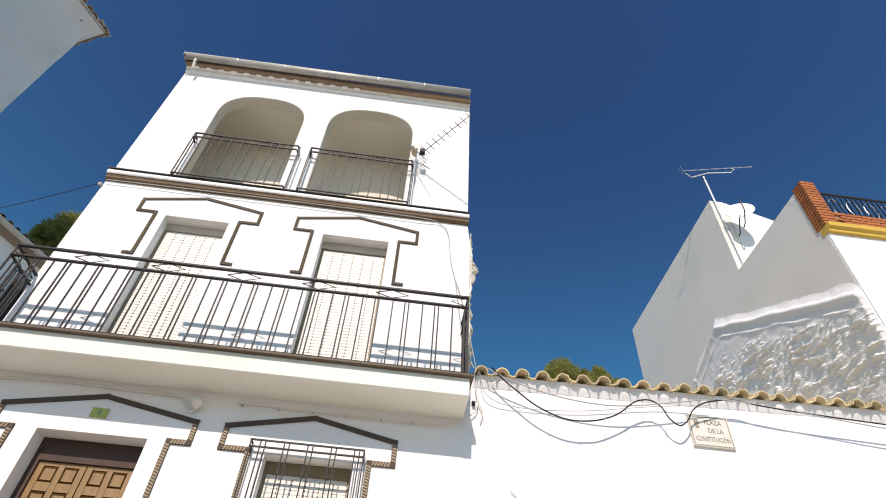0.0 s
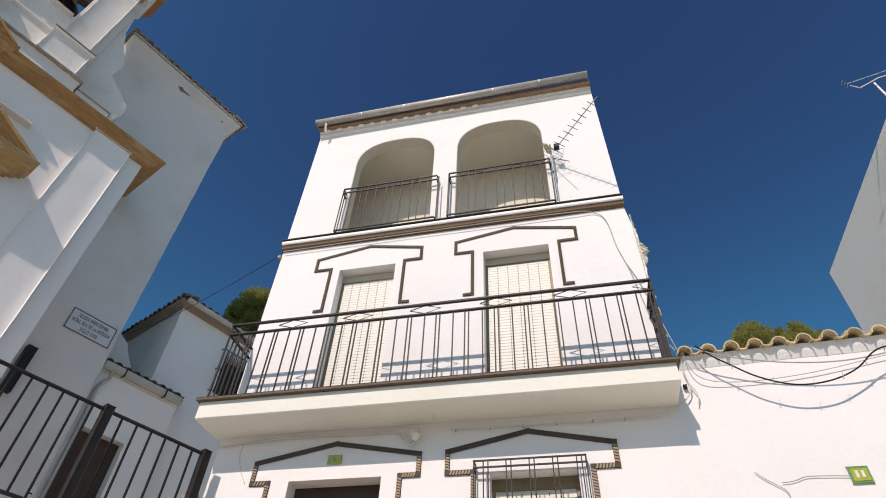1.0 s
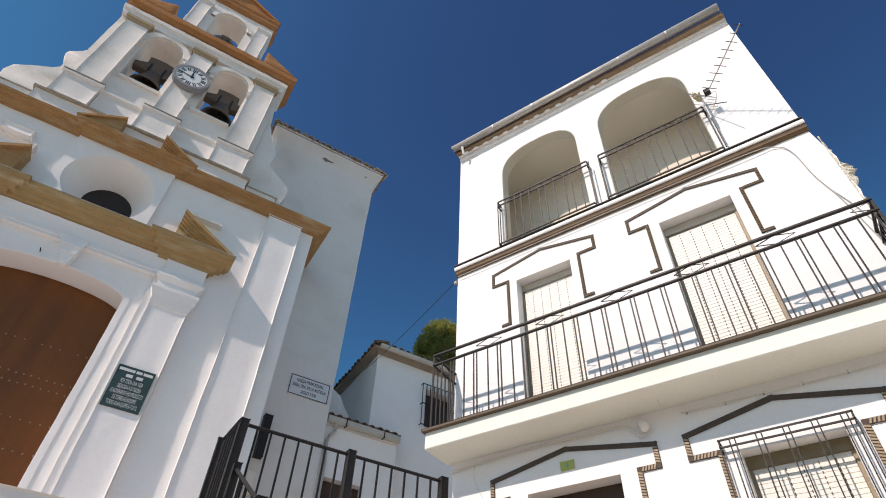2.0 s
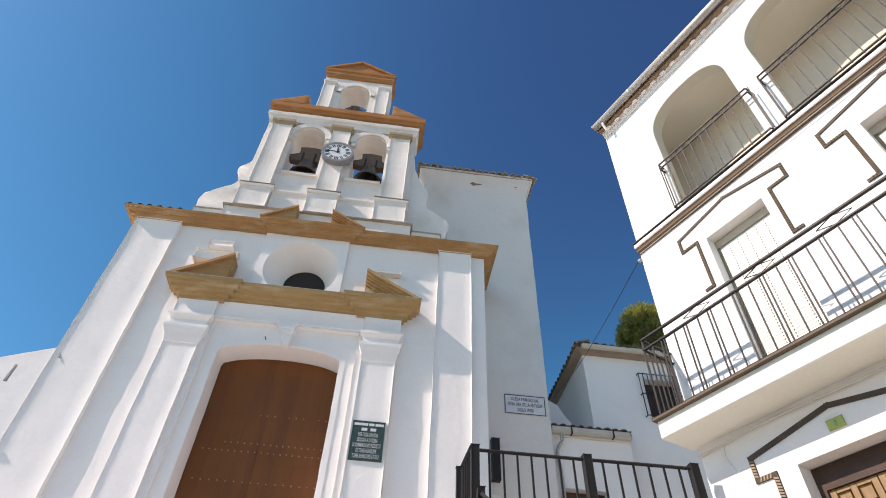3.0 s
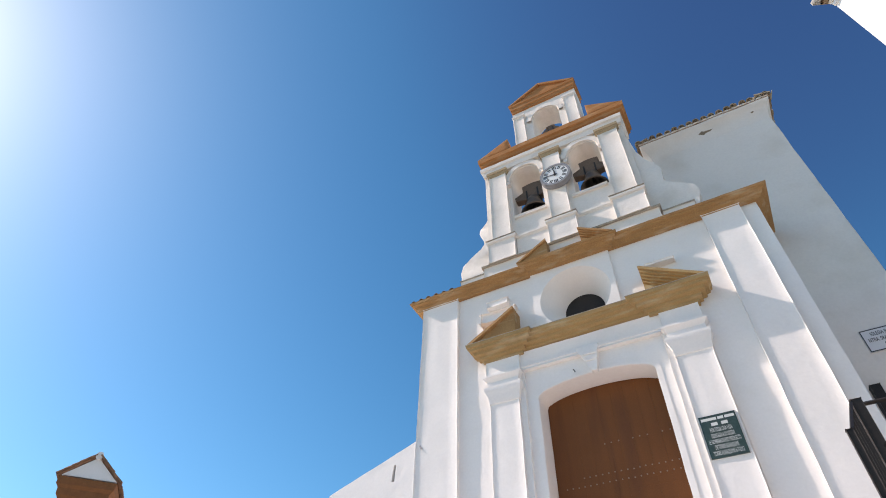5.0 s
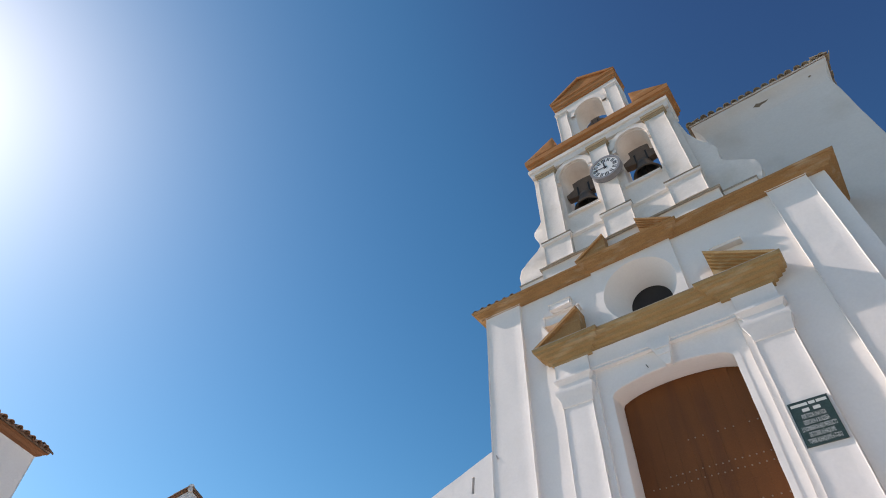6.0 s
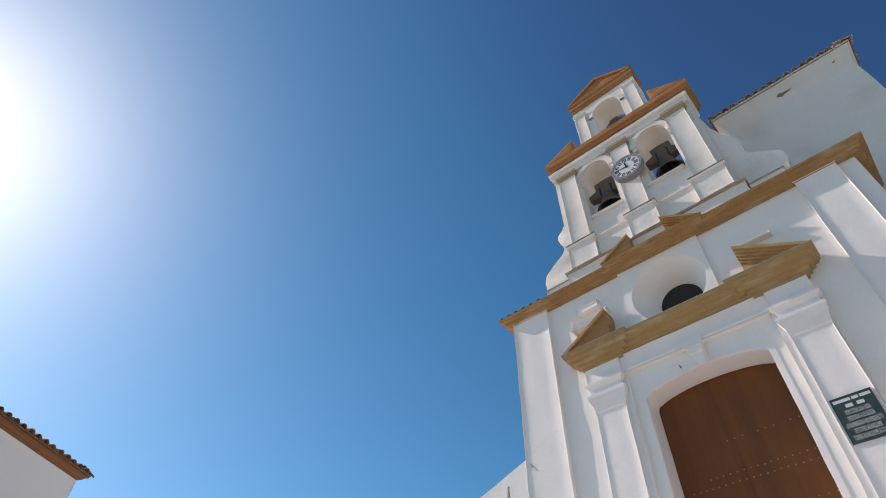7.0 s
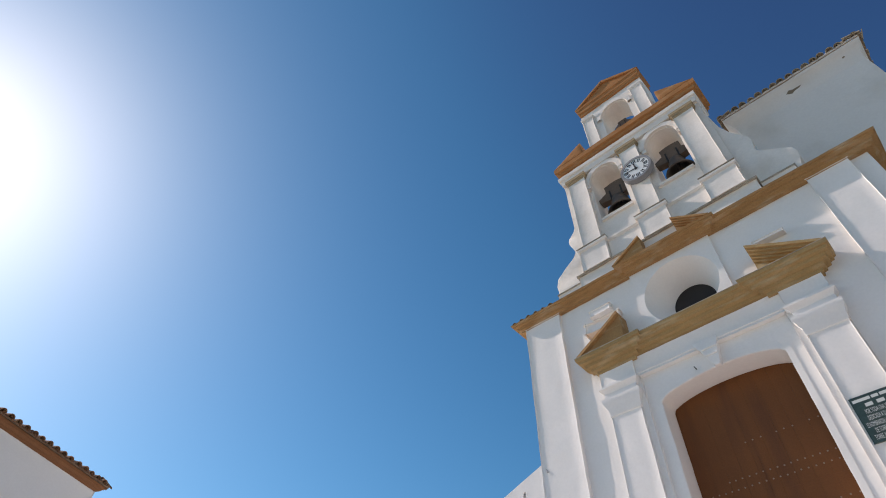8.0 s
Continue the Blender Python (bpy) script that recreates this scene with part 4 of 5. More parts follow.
part("wall_bracket", tube([DC + Vector((0.0, 0.02, -0.02)), DC + Vector((0.02, 0.16, -0.2)), DC + Vector((0.03, 0.26, -0.36)), DC + Vector((0.03, 0.34, -0.36))], 0.012, 6), IRON, dish)
ra = thing("roof_antenna", "white rooftop television antenna on a slim mast", "antenna", pose(0, YH, 0))
part("mast", tube([(6.31, 1.95, 9.3), (6.26, 1.95, 12.0)], 0.018, 8), DISHMAT, ra)
B0, B1 = Vector((5.81, 1.93, 12.085)), Vector((7.24, 1.605, 12.11))
part("boom", tube([B0, B1], 0.009, 6), GALV, ra)
part("boom", tube([B0 + Vector((0.05, 0.03, -0.03)), B0 + Vector((0.2, 0.06, -0.12)), B0.lerp(B1, 0.33) + Vector((0, 0, -0.13)), B0.lerp(B1, 0.68) + Vector((0, 0.02, -0.13)), B0.lerp(B1, 0.73) + Vector((0, 0, -0.06)), B0.lerp(B1, 0.70)], 0.012, 6), DISHMAT, ra)
for i in range(18):
    p = B0.lerp(B1, 0.05 + 0.055 * i)
    part("element", tube([p + Vector((0.01, -0.02, -0.035)), p + Vector((-0.01, 0.02, 0.035))], 0.006, 5), GALV if i % 3 else CABLEBLACK, ra)
for k in range(3):
    part("reflector_rod", tube([B0 + Vector((-0.02 - 0.02 * k, -0.05, 0.07 * (k - 1))), B0 + Vector((-0.02 - 0.02 * k, 0.05, 0.07 * (k - 1)))], 0.007, 5), GALV, ra)
part("coax", tube(smooth_line([(6.28, 1.95, 11.95), (6.215, 1.96, 11.84), (6.225, 1.96, 11.66), (6.285, 1.95, 11.5)], 6), 0.006, 5), CABLEBLACK, ra)

# ---- the church ----
church = thing("church", "whitewashed church front with ochre cornices and an open belfry", "church", CHURCH)
DOORA = arch(-1.30, 1.215, 3.12, 8.37, 8.66, 20)
OCC = (-0.087, 10.86)
wall_out = [(-4.15, 2.6), (4.36, 2.6), (4.36, 11.99), (-4.15, 11.99)]
soft_part("front_wall", holed_wall(wall_out, [DOORA, ring(*OCC, 0.885, 48)], 0.0, -0.75), LIME, church)
soft_part("nave_wall", box(-4.15, -3.5, -12, -0.755, 2.6, 11.6), LIME, church)
soft_part("nave_wall", box(3.71, 4.36, -12, -0.755, 2.6, 11.6), LIME, church)
soft_part("nave_wall", box(-4.15, 4.36, -12.6, -12.005, 2.6, 11.6), LIME, church)
part("nave_roof", prism([(-4.12, 11.62), (4.0, 11.62), (0, 12.5)], -12.6, -0.9), TERRACOTTA, church)

# splayed round window
bm = bmesh.new()
for (r0, d0, u0, w0), (r1, d1, u1, w1) in (((0.88, 0.069, 0, 0), (0.52, -0.55, 0.04, -0.02)), ((0.52, -0.55, 0.04, -0.02), (0.50, -0.62, 0.04, -0.02))):
    a = [bm.verts.new((OCC[0] + u0 + r0 * math.cos(q), -d0, OCC[1] + w0 + r0 * math.sin(q))) for q in [2 * math.pi * i / 56 for i in range(56)]]
    b = [bm.verts.new((OCC[0] + u1 + r1 * math.cos(q), -d1, OCC[1] + w1 + r1 * math.sin(q))) for q in [2 * math.pi * i / 56 for i in range(56)]]
    for i in range(56):
        bm.faces.new((a[i], a[(i + 1) % 56], b[(i + 1) % 56], b[i]))
bmesh.ops.remove_doubles(bm, verts=bm.verts, dist=0.001)
rose = part("round_window", bm, LIME, church, "deep white splayed round window", True)
part("pane", disc(OCC[0] + 0.04, OCC[1] - 0.02, 0.53, -0.66, -0.60), GLASS, rose)
part("window_bay", holed_wall([(-1.14, 9.96), (0.92, 9.96), (0.92, 11.95), (-1.14, 11.95)], [ring(*OCC, 0.88, 56)], 0.07, -0.02), LIME, church)

# corner pilasters
for x0, x1 in ((-4.30, -3.24), (3.19, 4.01)):
    soft_part("corner_pilaster", box(x0, x1, 0.0, 0.09, 2.9, 11.95, 0.03), LIME, church)
soft_part("corner_return", box(-4.30, -4.25, -1.2, -0.001, 2.9, 11.95, 0.012), LIME, church)

# great cornice with a broken-forward middle and returns
prof = [(-0.30, 11.925), (0.10, 11.925), (0.11, 11.965), (0.165, 11.995), (0.175, 12.03), (0.195, 12.035), (0.195, 12.055), (0.265, 12.08), (0.275, 12.112), (0.30, 12.117), (0.32, 12.165), (-0.30, 12.17)]
path = [(-4.34, -1.6), (-4.34, 0.0), (-1.03, 0.0), (-1.03, 0.11), (0.95, 0.11), (0.95, 0.0), (4.38, 0.0), (4.38, -1.40)]
soft_part("great_cornice", sweep(path, prof), OCHRE, church, "ochre painted stone cornice", cell=0.16, amp=0.010)
part("cornice_top", box(-4.60, 4.60, -0.85, 0.27, 12.172, 12.20, 0.01), CAPPING, church)


def ribbed_wedge(tip, apex_x, z0, z1, d0, d1, drop=0.055, back=0.062, ribs=5):
    """A broken pediment end: raking mouldings set back in steps."""
    bm = bmesh.new()
    s = 1 if apex_x > tip else -1
    slope = (z1 - z0) / abs(apex_x - tip)
    add_prism(bm, [(tip + s * 0.25, z0), (apex_x, z0), (apex_x, z1 - 0.16)], d0, d1 - back * ribs)
    for k in range(ribs):
        a = tip + s * drop * k / slope
        add_prism(bm, [(a, z0), (a + s * drop * 1.36 / slope, z0), (apex_x, z1 - drop * (k + 1.36)), (apex_x, z1 - drop * k)], d0, d1 - back * k)
    return bm


bm = prism([(-1.30, 12.175), (-0.50, 12.175), (-0.50, 12.66)], 0.06, 0.38)
add_prism(bm, [(-1.36, 12.175), (-1.26, 12.175), (-0.50, 12.645), (-0.50, 12.71)], 0.06, 0.44)
soft_part("pediment_wedge", bm, OCHRE, church, "ochre piece of a broken pediment", cell=0.16, amp=0.010)
soft_part("pediment_wedge", ribbed_wedge(1.20, 0.37, 12.175, 12.70, 0.04, 0.44, 0.045, 0.05, 4), OCHRE, church, "ochre piece of a broken pediment", cell=0.16, amp=0.010)
tile_run(church, (-4.55, -0.27, 12.18), (1, 0, 0), (0, 1, 0), 6, 0.24, TERRACOTTA, slope=10, seed=21, size=0.8)
tile_run(church, (3.3, -0.22, 12.16), (1, 0, 0), (0, 1, 0), 6, 0.24, TERRACOTTA, slope=10, seed=22, size=0.7)

# portal: pilasters, capitals, entablature
for x0, x1, s in ((-2.39, -1.70, -1), (1.67, 2.37, 1)):
    pl = soft_part("portal_pilaster", box(x0, x1, 0.0, 0.13, 2.9, 8.42, 0.022), LIME, church)
    soft_part("pilaster_back", box(x0 - (0.02 if s < 0 else 0.14), x1 + (0.14 if s < 0 else 0.02), 0.0, 0.07, 2.9, 9.4, 0.02), LIME, pl)
    cap = [(0.0, 8.42), (0.02, 8.46), (0.03, 8.58), (0.07, 8.68), (0.10, 8.76), (0.10, 8.84), (0.035, 8.86), (0.035, 8.98), (0.07, 9.04), (0.115, 9.085), (0.115, 9.135), (0.0, 9.16)]
    soft_part("capital", sweep([(x0, 0.0), (x0, 0.13), (x1, 0.13), (x1, 0.0)], cap), LIME, pl)
soft_part("frieze", box(-2.45, 2.42, 0.0, 0.10, 9.12, 9.60, 0.015), LIME, church)
for x0, x1 in ((-2.45, -1.62), (1.60, 2.42)):
    soft_part("frieze_block", box(x0, x1, 0.0, 0.155, 9.165, 9.605, 0.015), LIME, church)
soft_part("architrave", sweep([(-1.61, 0.0), (1.59, 0.0)], [(0.0, 9.17), (0.08, 9.17), (0.12, 9.19), (0.12, 9.235), (0.0, 9.245)]), LIME, church)
ped = [(-0.05, 9.545), (0.04, 9.545), (0.05, 9.62), (0.12, 9.64), (0.13, 9.70), (0.22, 9.715), (0.235, 9.785), (0.31, 9.80), (0.325, 9.86), (0.365, 9.87), (0.38, 9.95), (-0.05, 9.955)]
soft_part("portal_cornice", sweep([(-2.44, 0.0), (-2.44, 0.13), (-1.55, 0.13), (-1.55, 0.03), (1.45, 0.03), (1.45, 0.13), (2.43, 0.13), (2.43, 0.0)], ped), OLIVEOCHRE, church, "ochre portal cornice with weathered mouldings", cell=0.16, amp=0.010)

part("limewashed_edge", sweep([(-2.44, 0.0), (-2.44, 0.13), (-1.55, 0.13), (-1.55, 0.03), (1.45, 0.03), (1.45, 0.13), (2.43, 0.13), (2.43, 0.0)], [(0.30, 9.957), (0.386, 9.957), (0.384, 9.970), (0.30, 9.974)]), CAPPING, church)


bm = prism([(-2.78, 9.957), (-1.55, 9.957), (-1.55, 10.70)], 0.02, 0.40)
add_prism(bm, [(-2.82, 9.957), (-2.69, 9.957), (-1.55, 10.665), (-1.55, 10.745)], 0.02, 0.50)
soft_part("pediment_wedge", bm, OCHRE, church, "ochre piece of a broken pediment", cell=0.16, amp=0.010)
soft_part("pediment_wedge", ribbed_wedge(2.80, 1.50, 9.957, 10.72, 0.02, 0.50), OLIVEOCHRE, church, "ochre piece of a broken pediment", cell=0.16, amp=0.010)
soft_part("plaster_ledge", box(-2.36, -1.80, 0.0, 0.13, 11.24, 11.42, 0.03), LIME, church, cell=0.08, amp=0.03)
soft_part("plaster_ledge", box(1.66, 2.28, 0.0, 0.14, 10.93, 11.00, 0.02), LIME, church)
soft_part("plaster_ledge", box(-2.5, -1.62, 0.0, 0.18, 10.72, 10.98, 0.06), LIME, church, cell=0.07, amp=0.06)
soft_part("keystone", prism([(-0.02, 8.60), (0.09, 8.60), (0.11, 8.70), (0.15, 8.95), (0.18, 9.14), (0.22, 9.16), (0.22, 9.27), (-0.28, 9.27), (-0.28, 9.16), (-0.23, 9.14), (-0.15, 8.95), (-0.06, 8.70)], 0.0, 0.15, 0.012), LIME, church, cell=0.12, amp=0.006)
for z, h in ((8.86, 0.125), (9.02, 0.16)):
    part("keystone_rib", prism([(0.0 - h, z), (h + 0.005, z), (h + 0.012, z + 0.06), (-h - 0.02, z + 0.06)], 0.148, 0.172, 0.008), LIME, church)
soft_part("door_surround", holed_wall([(-1.40, 3.1), (1.33, 3.1)] + arch(-1.40, 1.33, 3.1, 8.40, 8.73, 20)[2:], [arch(-1.31, 1.225, 3.11, 8.37, 8.67, 20)], 0.014, 0.0), LIME, church)

part("iron_hook", tube(smooth_line([(-0.42, 0.0, 8.80), (-0.42, -0.10, 8.79), (-0.40, -0.15, 8.74), (-0.38, -0.14, 8.68)], 4), 0.010, 6), IRON, church)
# the door: two leaves of vertical planks, rails of studs, a wicket
dpart = part("church_door", prism([(x, z) for x, z in DOORA], -0.62, -0.545), DOORWOOD, church, "tall reddish-brown timber church door with studs")
for i in range(9):
    x = -1.27 + 0.2755 * i
    top = 8.34 + 0.29 * math.sqrt(max(0, 1 - ((x + 0.16) / 1.28) ** 2)) - 0.02
    part("plank", box(x + 0.0006, x + 0.2749, -0.543, -0.527, 3.14, top, 0.001), DOORWOOD, dpart)
studm = lathe([(0.016, 0.0), (0.014, 0.007), (0.008, 0.012), (0.002, 0.013)], 8)
sme = bpy.data.meshes.new("stud")
studm.to_mesh(sme)
studm.free()
sme.materials.append(material("worn_stud_iron", (0.30, 0.22, 0.16), 0.6, 0.2, vary=0.2))
for z, first, last, gap in ((7.31, -0.20, 1.16, 0.145), (6.70, -0.72, 1.18, 0.122), (6.53, -1.1, 1.18, 0.122), (5.95, -1.1, 1.18, 0.15), (5.45, -1.1, 1.18, 0.15)):
    x, k = first, 0
    while x < last:
        if not (z > 7 and k % 4 == 3):
            o = new("stud", sme)
            o.parent = dpart
            o.matrix_basis = pose(x + 0.02 * noise.noise((x * 3, z, 1)), 0.526, z + 0.012 * noise.noise((x * 5, z, 2)), 90, 0, 0)
        x, k = x + gap, k + 1
part("wicket", holed_wall([(0.25, 3.2), (1.10, 3.2), (1.10, 6.33), (0.25, 6.33)], [[(0.265, 3.22), (1.085, 3.22), (1.085, 6.315), (0.265, 6.315)]], -0.523, -0.527), DOORWOOD, dpart)
part("meeting_rail", box(-0.09, -0.072, -0.527, -0.523, 3.14, 7.0, 0.002), DOORWOOD, dpart)

# memorial plaque on the portal pilaster
plq = thing("memorial_plaque", "dark green marble memorial plaque with pale letters", "plaque", CHURCH)
part("slab", box(1.70, 2.32, 0.131, 0.155, 6.25, 7.035, 0.004), SLATE, plq)
bars_of(plq, [(1.86, 6.965, 0.26, 0.05), (2.06, 6.965, 0.10, 0.05), (2.21, 6.965, 0.16, 0.05), (1.93, 6.862, 0.11, 0.058), (2.10, 6.862, 0.11, 0.058)], 0.1555, INKPALE)
for i, (words, w) in enumerate((("POR TODA UNA VIDA", 0.40), ("DEDICADA A SU IGLESIA", 0.47), ("LE NOMBRARON HIJO PREDILECTO", 0.59), ("DE TORRE ALHAQUIME", 0.42), ("TORRE ALHAQUIME 6-7-2012", 0.59))):
    lettering(plq, words, 0.112, 2.01, 0.157, 6.752 - 0.106 * i, INKPALE, squeeze=w / (0.64 * 0.112 * len(words)))

# ---- belfry ----
bel = soft_part("belfry", holed_wall([(-2.30, 12.06), (2.26, 12.06), (2.26, 17.34), (-2.30, 17.34)], [arch(-1.43, -0.46, 14.54, 16.28, 16.80, 20), arch(0.47, 1.43, 14.54, 16.28, 16.80, 20)], -0.05, -0.85), OLDLIME, church, "white open belfry with two arches")
soft_part("plinth", box(-2.42, 2.40, -0.9, 0.10, 12.06, 12.72, 0.02), OLDLIME, bel)
part("plinth_ledge", box(-2.46, 2.44, -0.9, 0.16, 12.72, 12.77, 0.012), CAPPING, bel)
for x0, x1 in ((-2.09, -1.53), (-0.29, 0.26), (1.51, 2.10)):
    soft_part("pier", box(x0, x1, -0.05, 0.11, 13.62, 16.78, 0.02), OLDLIME, bel)
    soft_part("pier_base", box(x0 - 0.13, x1 + 0.11, -0.05, 0.18, 12.77, 13.50, 0.02), OLDLIME, bel)
    soft_part("base_moulding", sweep([(x0 - 0.13, -0.05), (x0 - 0.13, 0.18), (x1 + 0.11, 0.18), (x1 + 0.11, -0.05)], [(-0.1, 13.49), (0.0, 13.49), (0.05, 13.53), (0.06, 13.59), (0.0, 13.63), (-0.1, 13.64)]), OLDLIME, bel)
    part("weathered_edge", box(x0 - 0.185, x1 + 0.165, -0.05, 0.235, 13.632, 13.648, 0.004), CAPPING, bel)
    soft_part("pier_cap", sweep([(x0, -0.05), (x0, 0.11), (x1, 0.11), (x1, -0.05)], [(-0.1, 16.65), (0.0, 16.65), (0.015, 16.70), (0.035, 16.71), (0.04, 16.77), (0.07, 16.79), (0.07, 16.89), (-0.1, 16.90)]), CAPOCHRE, bel, "ochre pier capital", cell=0.16, amp=0.010)
for x0, x1 in ((-1.40, -0.42), (0.37, 1.38)):
    soft_part("parapet", box(x0, x1, -0.05, 0.05, 12.77, 13.50, 0.015), OLDLIME, bel)
    soft_part("parapet_moulding", sweep([(x0, 0.0), (x1, 0.0)], [(-0.05, 13.48), (0.06, 13.48), (0.10, 13.54), (0.10, 13.60), (-0.05, 13.62)]), OLDLIME, bel)
    soft_part("sill", box(x0 - 0.0, x1 + 0.0, -0.85, 0.02, 14.44, 14.535, 0.012), OLDLIME, bel)
for cx in (-0.945, 0.95):
    outer_a = arch(cx - 0.66, cx + 0.66, 16.05, 16.28, 17.0, 24)
    inner_a = arch(cx - 0.50, cx + 0.50, 16.06, 16.28, 16.83, 24)
    bmz = bmesh.new()
    po, pi_ = outer_a[2:], inner_a[2:]
    for d0 in (0.0,):
        vo0 = [bmz.verts.new((x, 0.05, z)) for x, z in po]
        vi0 = [bmz.verts.new((x, 0.05, z)) for x, z in pi_]
        vo1 = [bmz.verts.new((x, -0.03, z)) for x, z in po]
        vi1 = [bmz.verts.new((x, -0.03, z)) for x, z in pi_]
        for i in range(len(po) - 1):
            bmz.faces.new((vo1[i], vo1[i + 1], vi1[i + 1], vi1[i]))
            bmz.faces.new((vo0[i], vo0[i + 1], vo1[i + 1], vo1[i]))
            bmz.faces.new((vi0[i], vi0[i + 1], vi1[i + 1], vi1[i]))
    soft_part("archivolt", bmz, OLDLIME, bel)
    for x in (cx - 0.60, cx + 0.50):
        soft_part("impost", box(x, x + 0.12, -0.05, 0.06, 16.05, 16.20, 0.012), OLDLIME, bel)
soft_part("entablature", sweep([(-2.30, -0.85), (-2.30, 0.03), (2.26, 0.03), (2.26, -0.85)], [(-0.2, 16.95), (0.02, 16.95), (0.04, 17.05), (0.04, 17.16), (0.09, 17.2), (0.10, 17.33), (-0.2, 17.34)]), OLDLIME, bel)
bp = [(-0.2, 17.34), (0.03, 17.34), (0.06, 17.44), (0.12, 17.47), (0.13, 17.58), (0.19, 17.62), (0.20, 17.80), (-0.2, 17.84)]
soft_part("belfry_cornice", sweep([(-2.24, -0.85), (-2.24, 0.0), (2.33, 0.0), (2.33, -0.85)], bp), REDOCHRE, bel, "ochre belfry cornice", cell=0.16, amp=0.010)
for i in range(11):
    x = -2.12 + 0.424 * i
    soft_part("dentil", box(x - 0.10, x + 0.10, -0.02, 0.115, 17.255, 17.345, 0.012), OLDLIME, bel)
soft_part("cornice_cover", box(-2.3, 2.3, -0.85, 0.0, 17.4, 17.845), OLDLIME, bel)
for pts in ([(-2.46, 17.85), (-1.32, 17.85), (-1.32, 18.42)], [(2.48, 17.85), (1.42, 17.85), (1.42, 18.42)]):
    soft_part("pediment_wedge", prism(pts, -0.75, 0.18, 0.012), REDOCHRE, bel, "ochre piece of a broken pediment", cell=0.16, amp=0.010)
# upper tier
soft_part("upper_tier", holed_wall([(-1.10, 17.85), (1.24, 17.85), (1.24, 20.15), (-1.10, 20.15)], [arch(-0.42, 0.55, 17.90, 19.16, 19.66, 18)], -0.05, -0.80), OLDLIME, bel)
for x0, x1 in ((-1.04, -0.68), (0.80, 1.18)):
    soft_part("upper_pier", box(x0, x1, -0.05, 0.04, 17.86, 19.62, 0.015), OLDLIME, bel)
    soft_part("upper_cap", sweep([(x0, -0.05), (x0, 0.04), (x1, 0.04), (x1, -0.05)], [(-0.08, 19.58), (0.0, 19.58), (0.05, 19.66), (0.05, 19.74), (-0.08, 19.75)]), OLDLIME, bel)
bmz = bmesh.new()
po, pi_ = arch(-0.58, 0.71, 18.5, 19.16, 19.86, 20)[2:], arch(-0.44, 0.57, 18.5, 19.16, 19.68, 20)[2:]
vo0, vo1 = [bmz.verts.new((x, 0.05, z)) for x, z in po], [bmz.verts.new((x, -0.02, z)) for x, z in po]
vi0, vi1 = [bmz.verts.new((x, 0.05, z)) for x, z in pi_], [bmz.verts.new((x, -0.02, z)) for x, z in pi_]
for i in range(len(po) - 1):
    bmz.faces.new((vo1[i], vo1[i + 1], vi1[i + 1], vi1[i]))
    bmz.faces.new((vo0[i], vo0[i + 1], vo1[i + 1], vo1[i]))
    bmz.faces.new((vi0[i], vi0[i + 1], vi1[i + 1], vi1[i]))
soft_part("archivolt", bmz, OLDLIME, bel)
tp = [(-0.2, 20.12), (0.01, 20.12), (0.02, 20.25), (0.05, 20.28), (0.055, 20.45), (0.085, 20.48), (0.09, 20.58), (-0.2, 20.59)]
soft_part("upper_cornice", sweep([(-1.08, -0.80), (-1.08, 0.0), (1.22, 0.0), (1.22, -0.80)], tp), REDOCHRE, bel, "ochre upper cornice", cell=0.16, amp=0.010)
soft_part("gable", prism([(-1.18, 20.585), (1.33, 20.585), (0.06, 21.30)], -0.88, 0.03, 0.012), REDOCHRE, bel, "ochre gable on the belfry top", cell=0.16, amp=0.010)
for tip, inner in ((-1.19, -1.0), (1.34, 1.15)):
    soft_part("raking_moulding", prism([(tip, 20.585), (inner, 20.585), (0.06, 21.18), (0.06, 21.315)], -0.10, 0.10, 0.01), REDOCHRE, bel, cell=0.16, amp=0.010)

# volutes beside the belfry
for s in (-1, 1):
    base = [(2.18, 12.06), (3.20, 12.06), (3.21, 12.80), (3.25, 12.95), (3.265, 13.14), (3.20, 13.41), (2.94, 13.61), (2.60, 13.84), (2.47, 13.96), (2.45, 14.06), (2.52, 14.24), (2.60, 14.40), (2.64, 14.55), (2.61, 14.69), (2.36, 14.89), (2.26, 15.12), (2.22, 15.4), (2.22, 15.9), (2.19, 16.3), (2.18, 16.6)]
    if s > 0:
        base = [(2.24, 12.06), (3.30, 12.06), (3.31, 12.74), (3.42, 12.92), (3.445, 13.18), (3.40, 13.38), (3.23, 13.51), (2.98, 13.69), (2.79, 13.80), (2.72, 13.95), (2.78, 14.19), (2.82, 14.35), (2.80, 14.52), (2.71, 14.70), (2.49, 15.05), (2.37, 15.5), (2.29, 16.2), (2.24, 16.6)]
    pts = [(s * x, z) for x, z in base]
    soft_part("volute", prism(pts if s < 0 else pts[::-1], -0.62, -0.14, 0.03), OLDLIME, bel)
    part("volute_base", box(min(s * (2.30 if s < 0 else 2.44), s * 3.20), max(s * (2.30 if s < 0 else 2.44), s * 3.20), -0.7, -0.04, 12.06, 12.655, 0.02), OLDLIME, bel)
    part("base_capping", box(min(s * (2.30 if s < 0 else 2.44), s * 3.22), max(s * (2.30 if s < 0 else 2.44), s * 3.22), -0.7, -0.02, 12.657, 12.70, 0.01), CAPPING, bel)

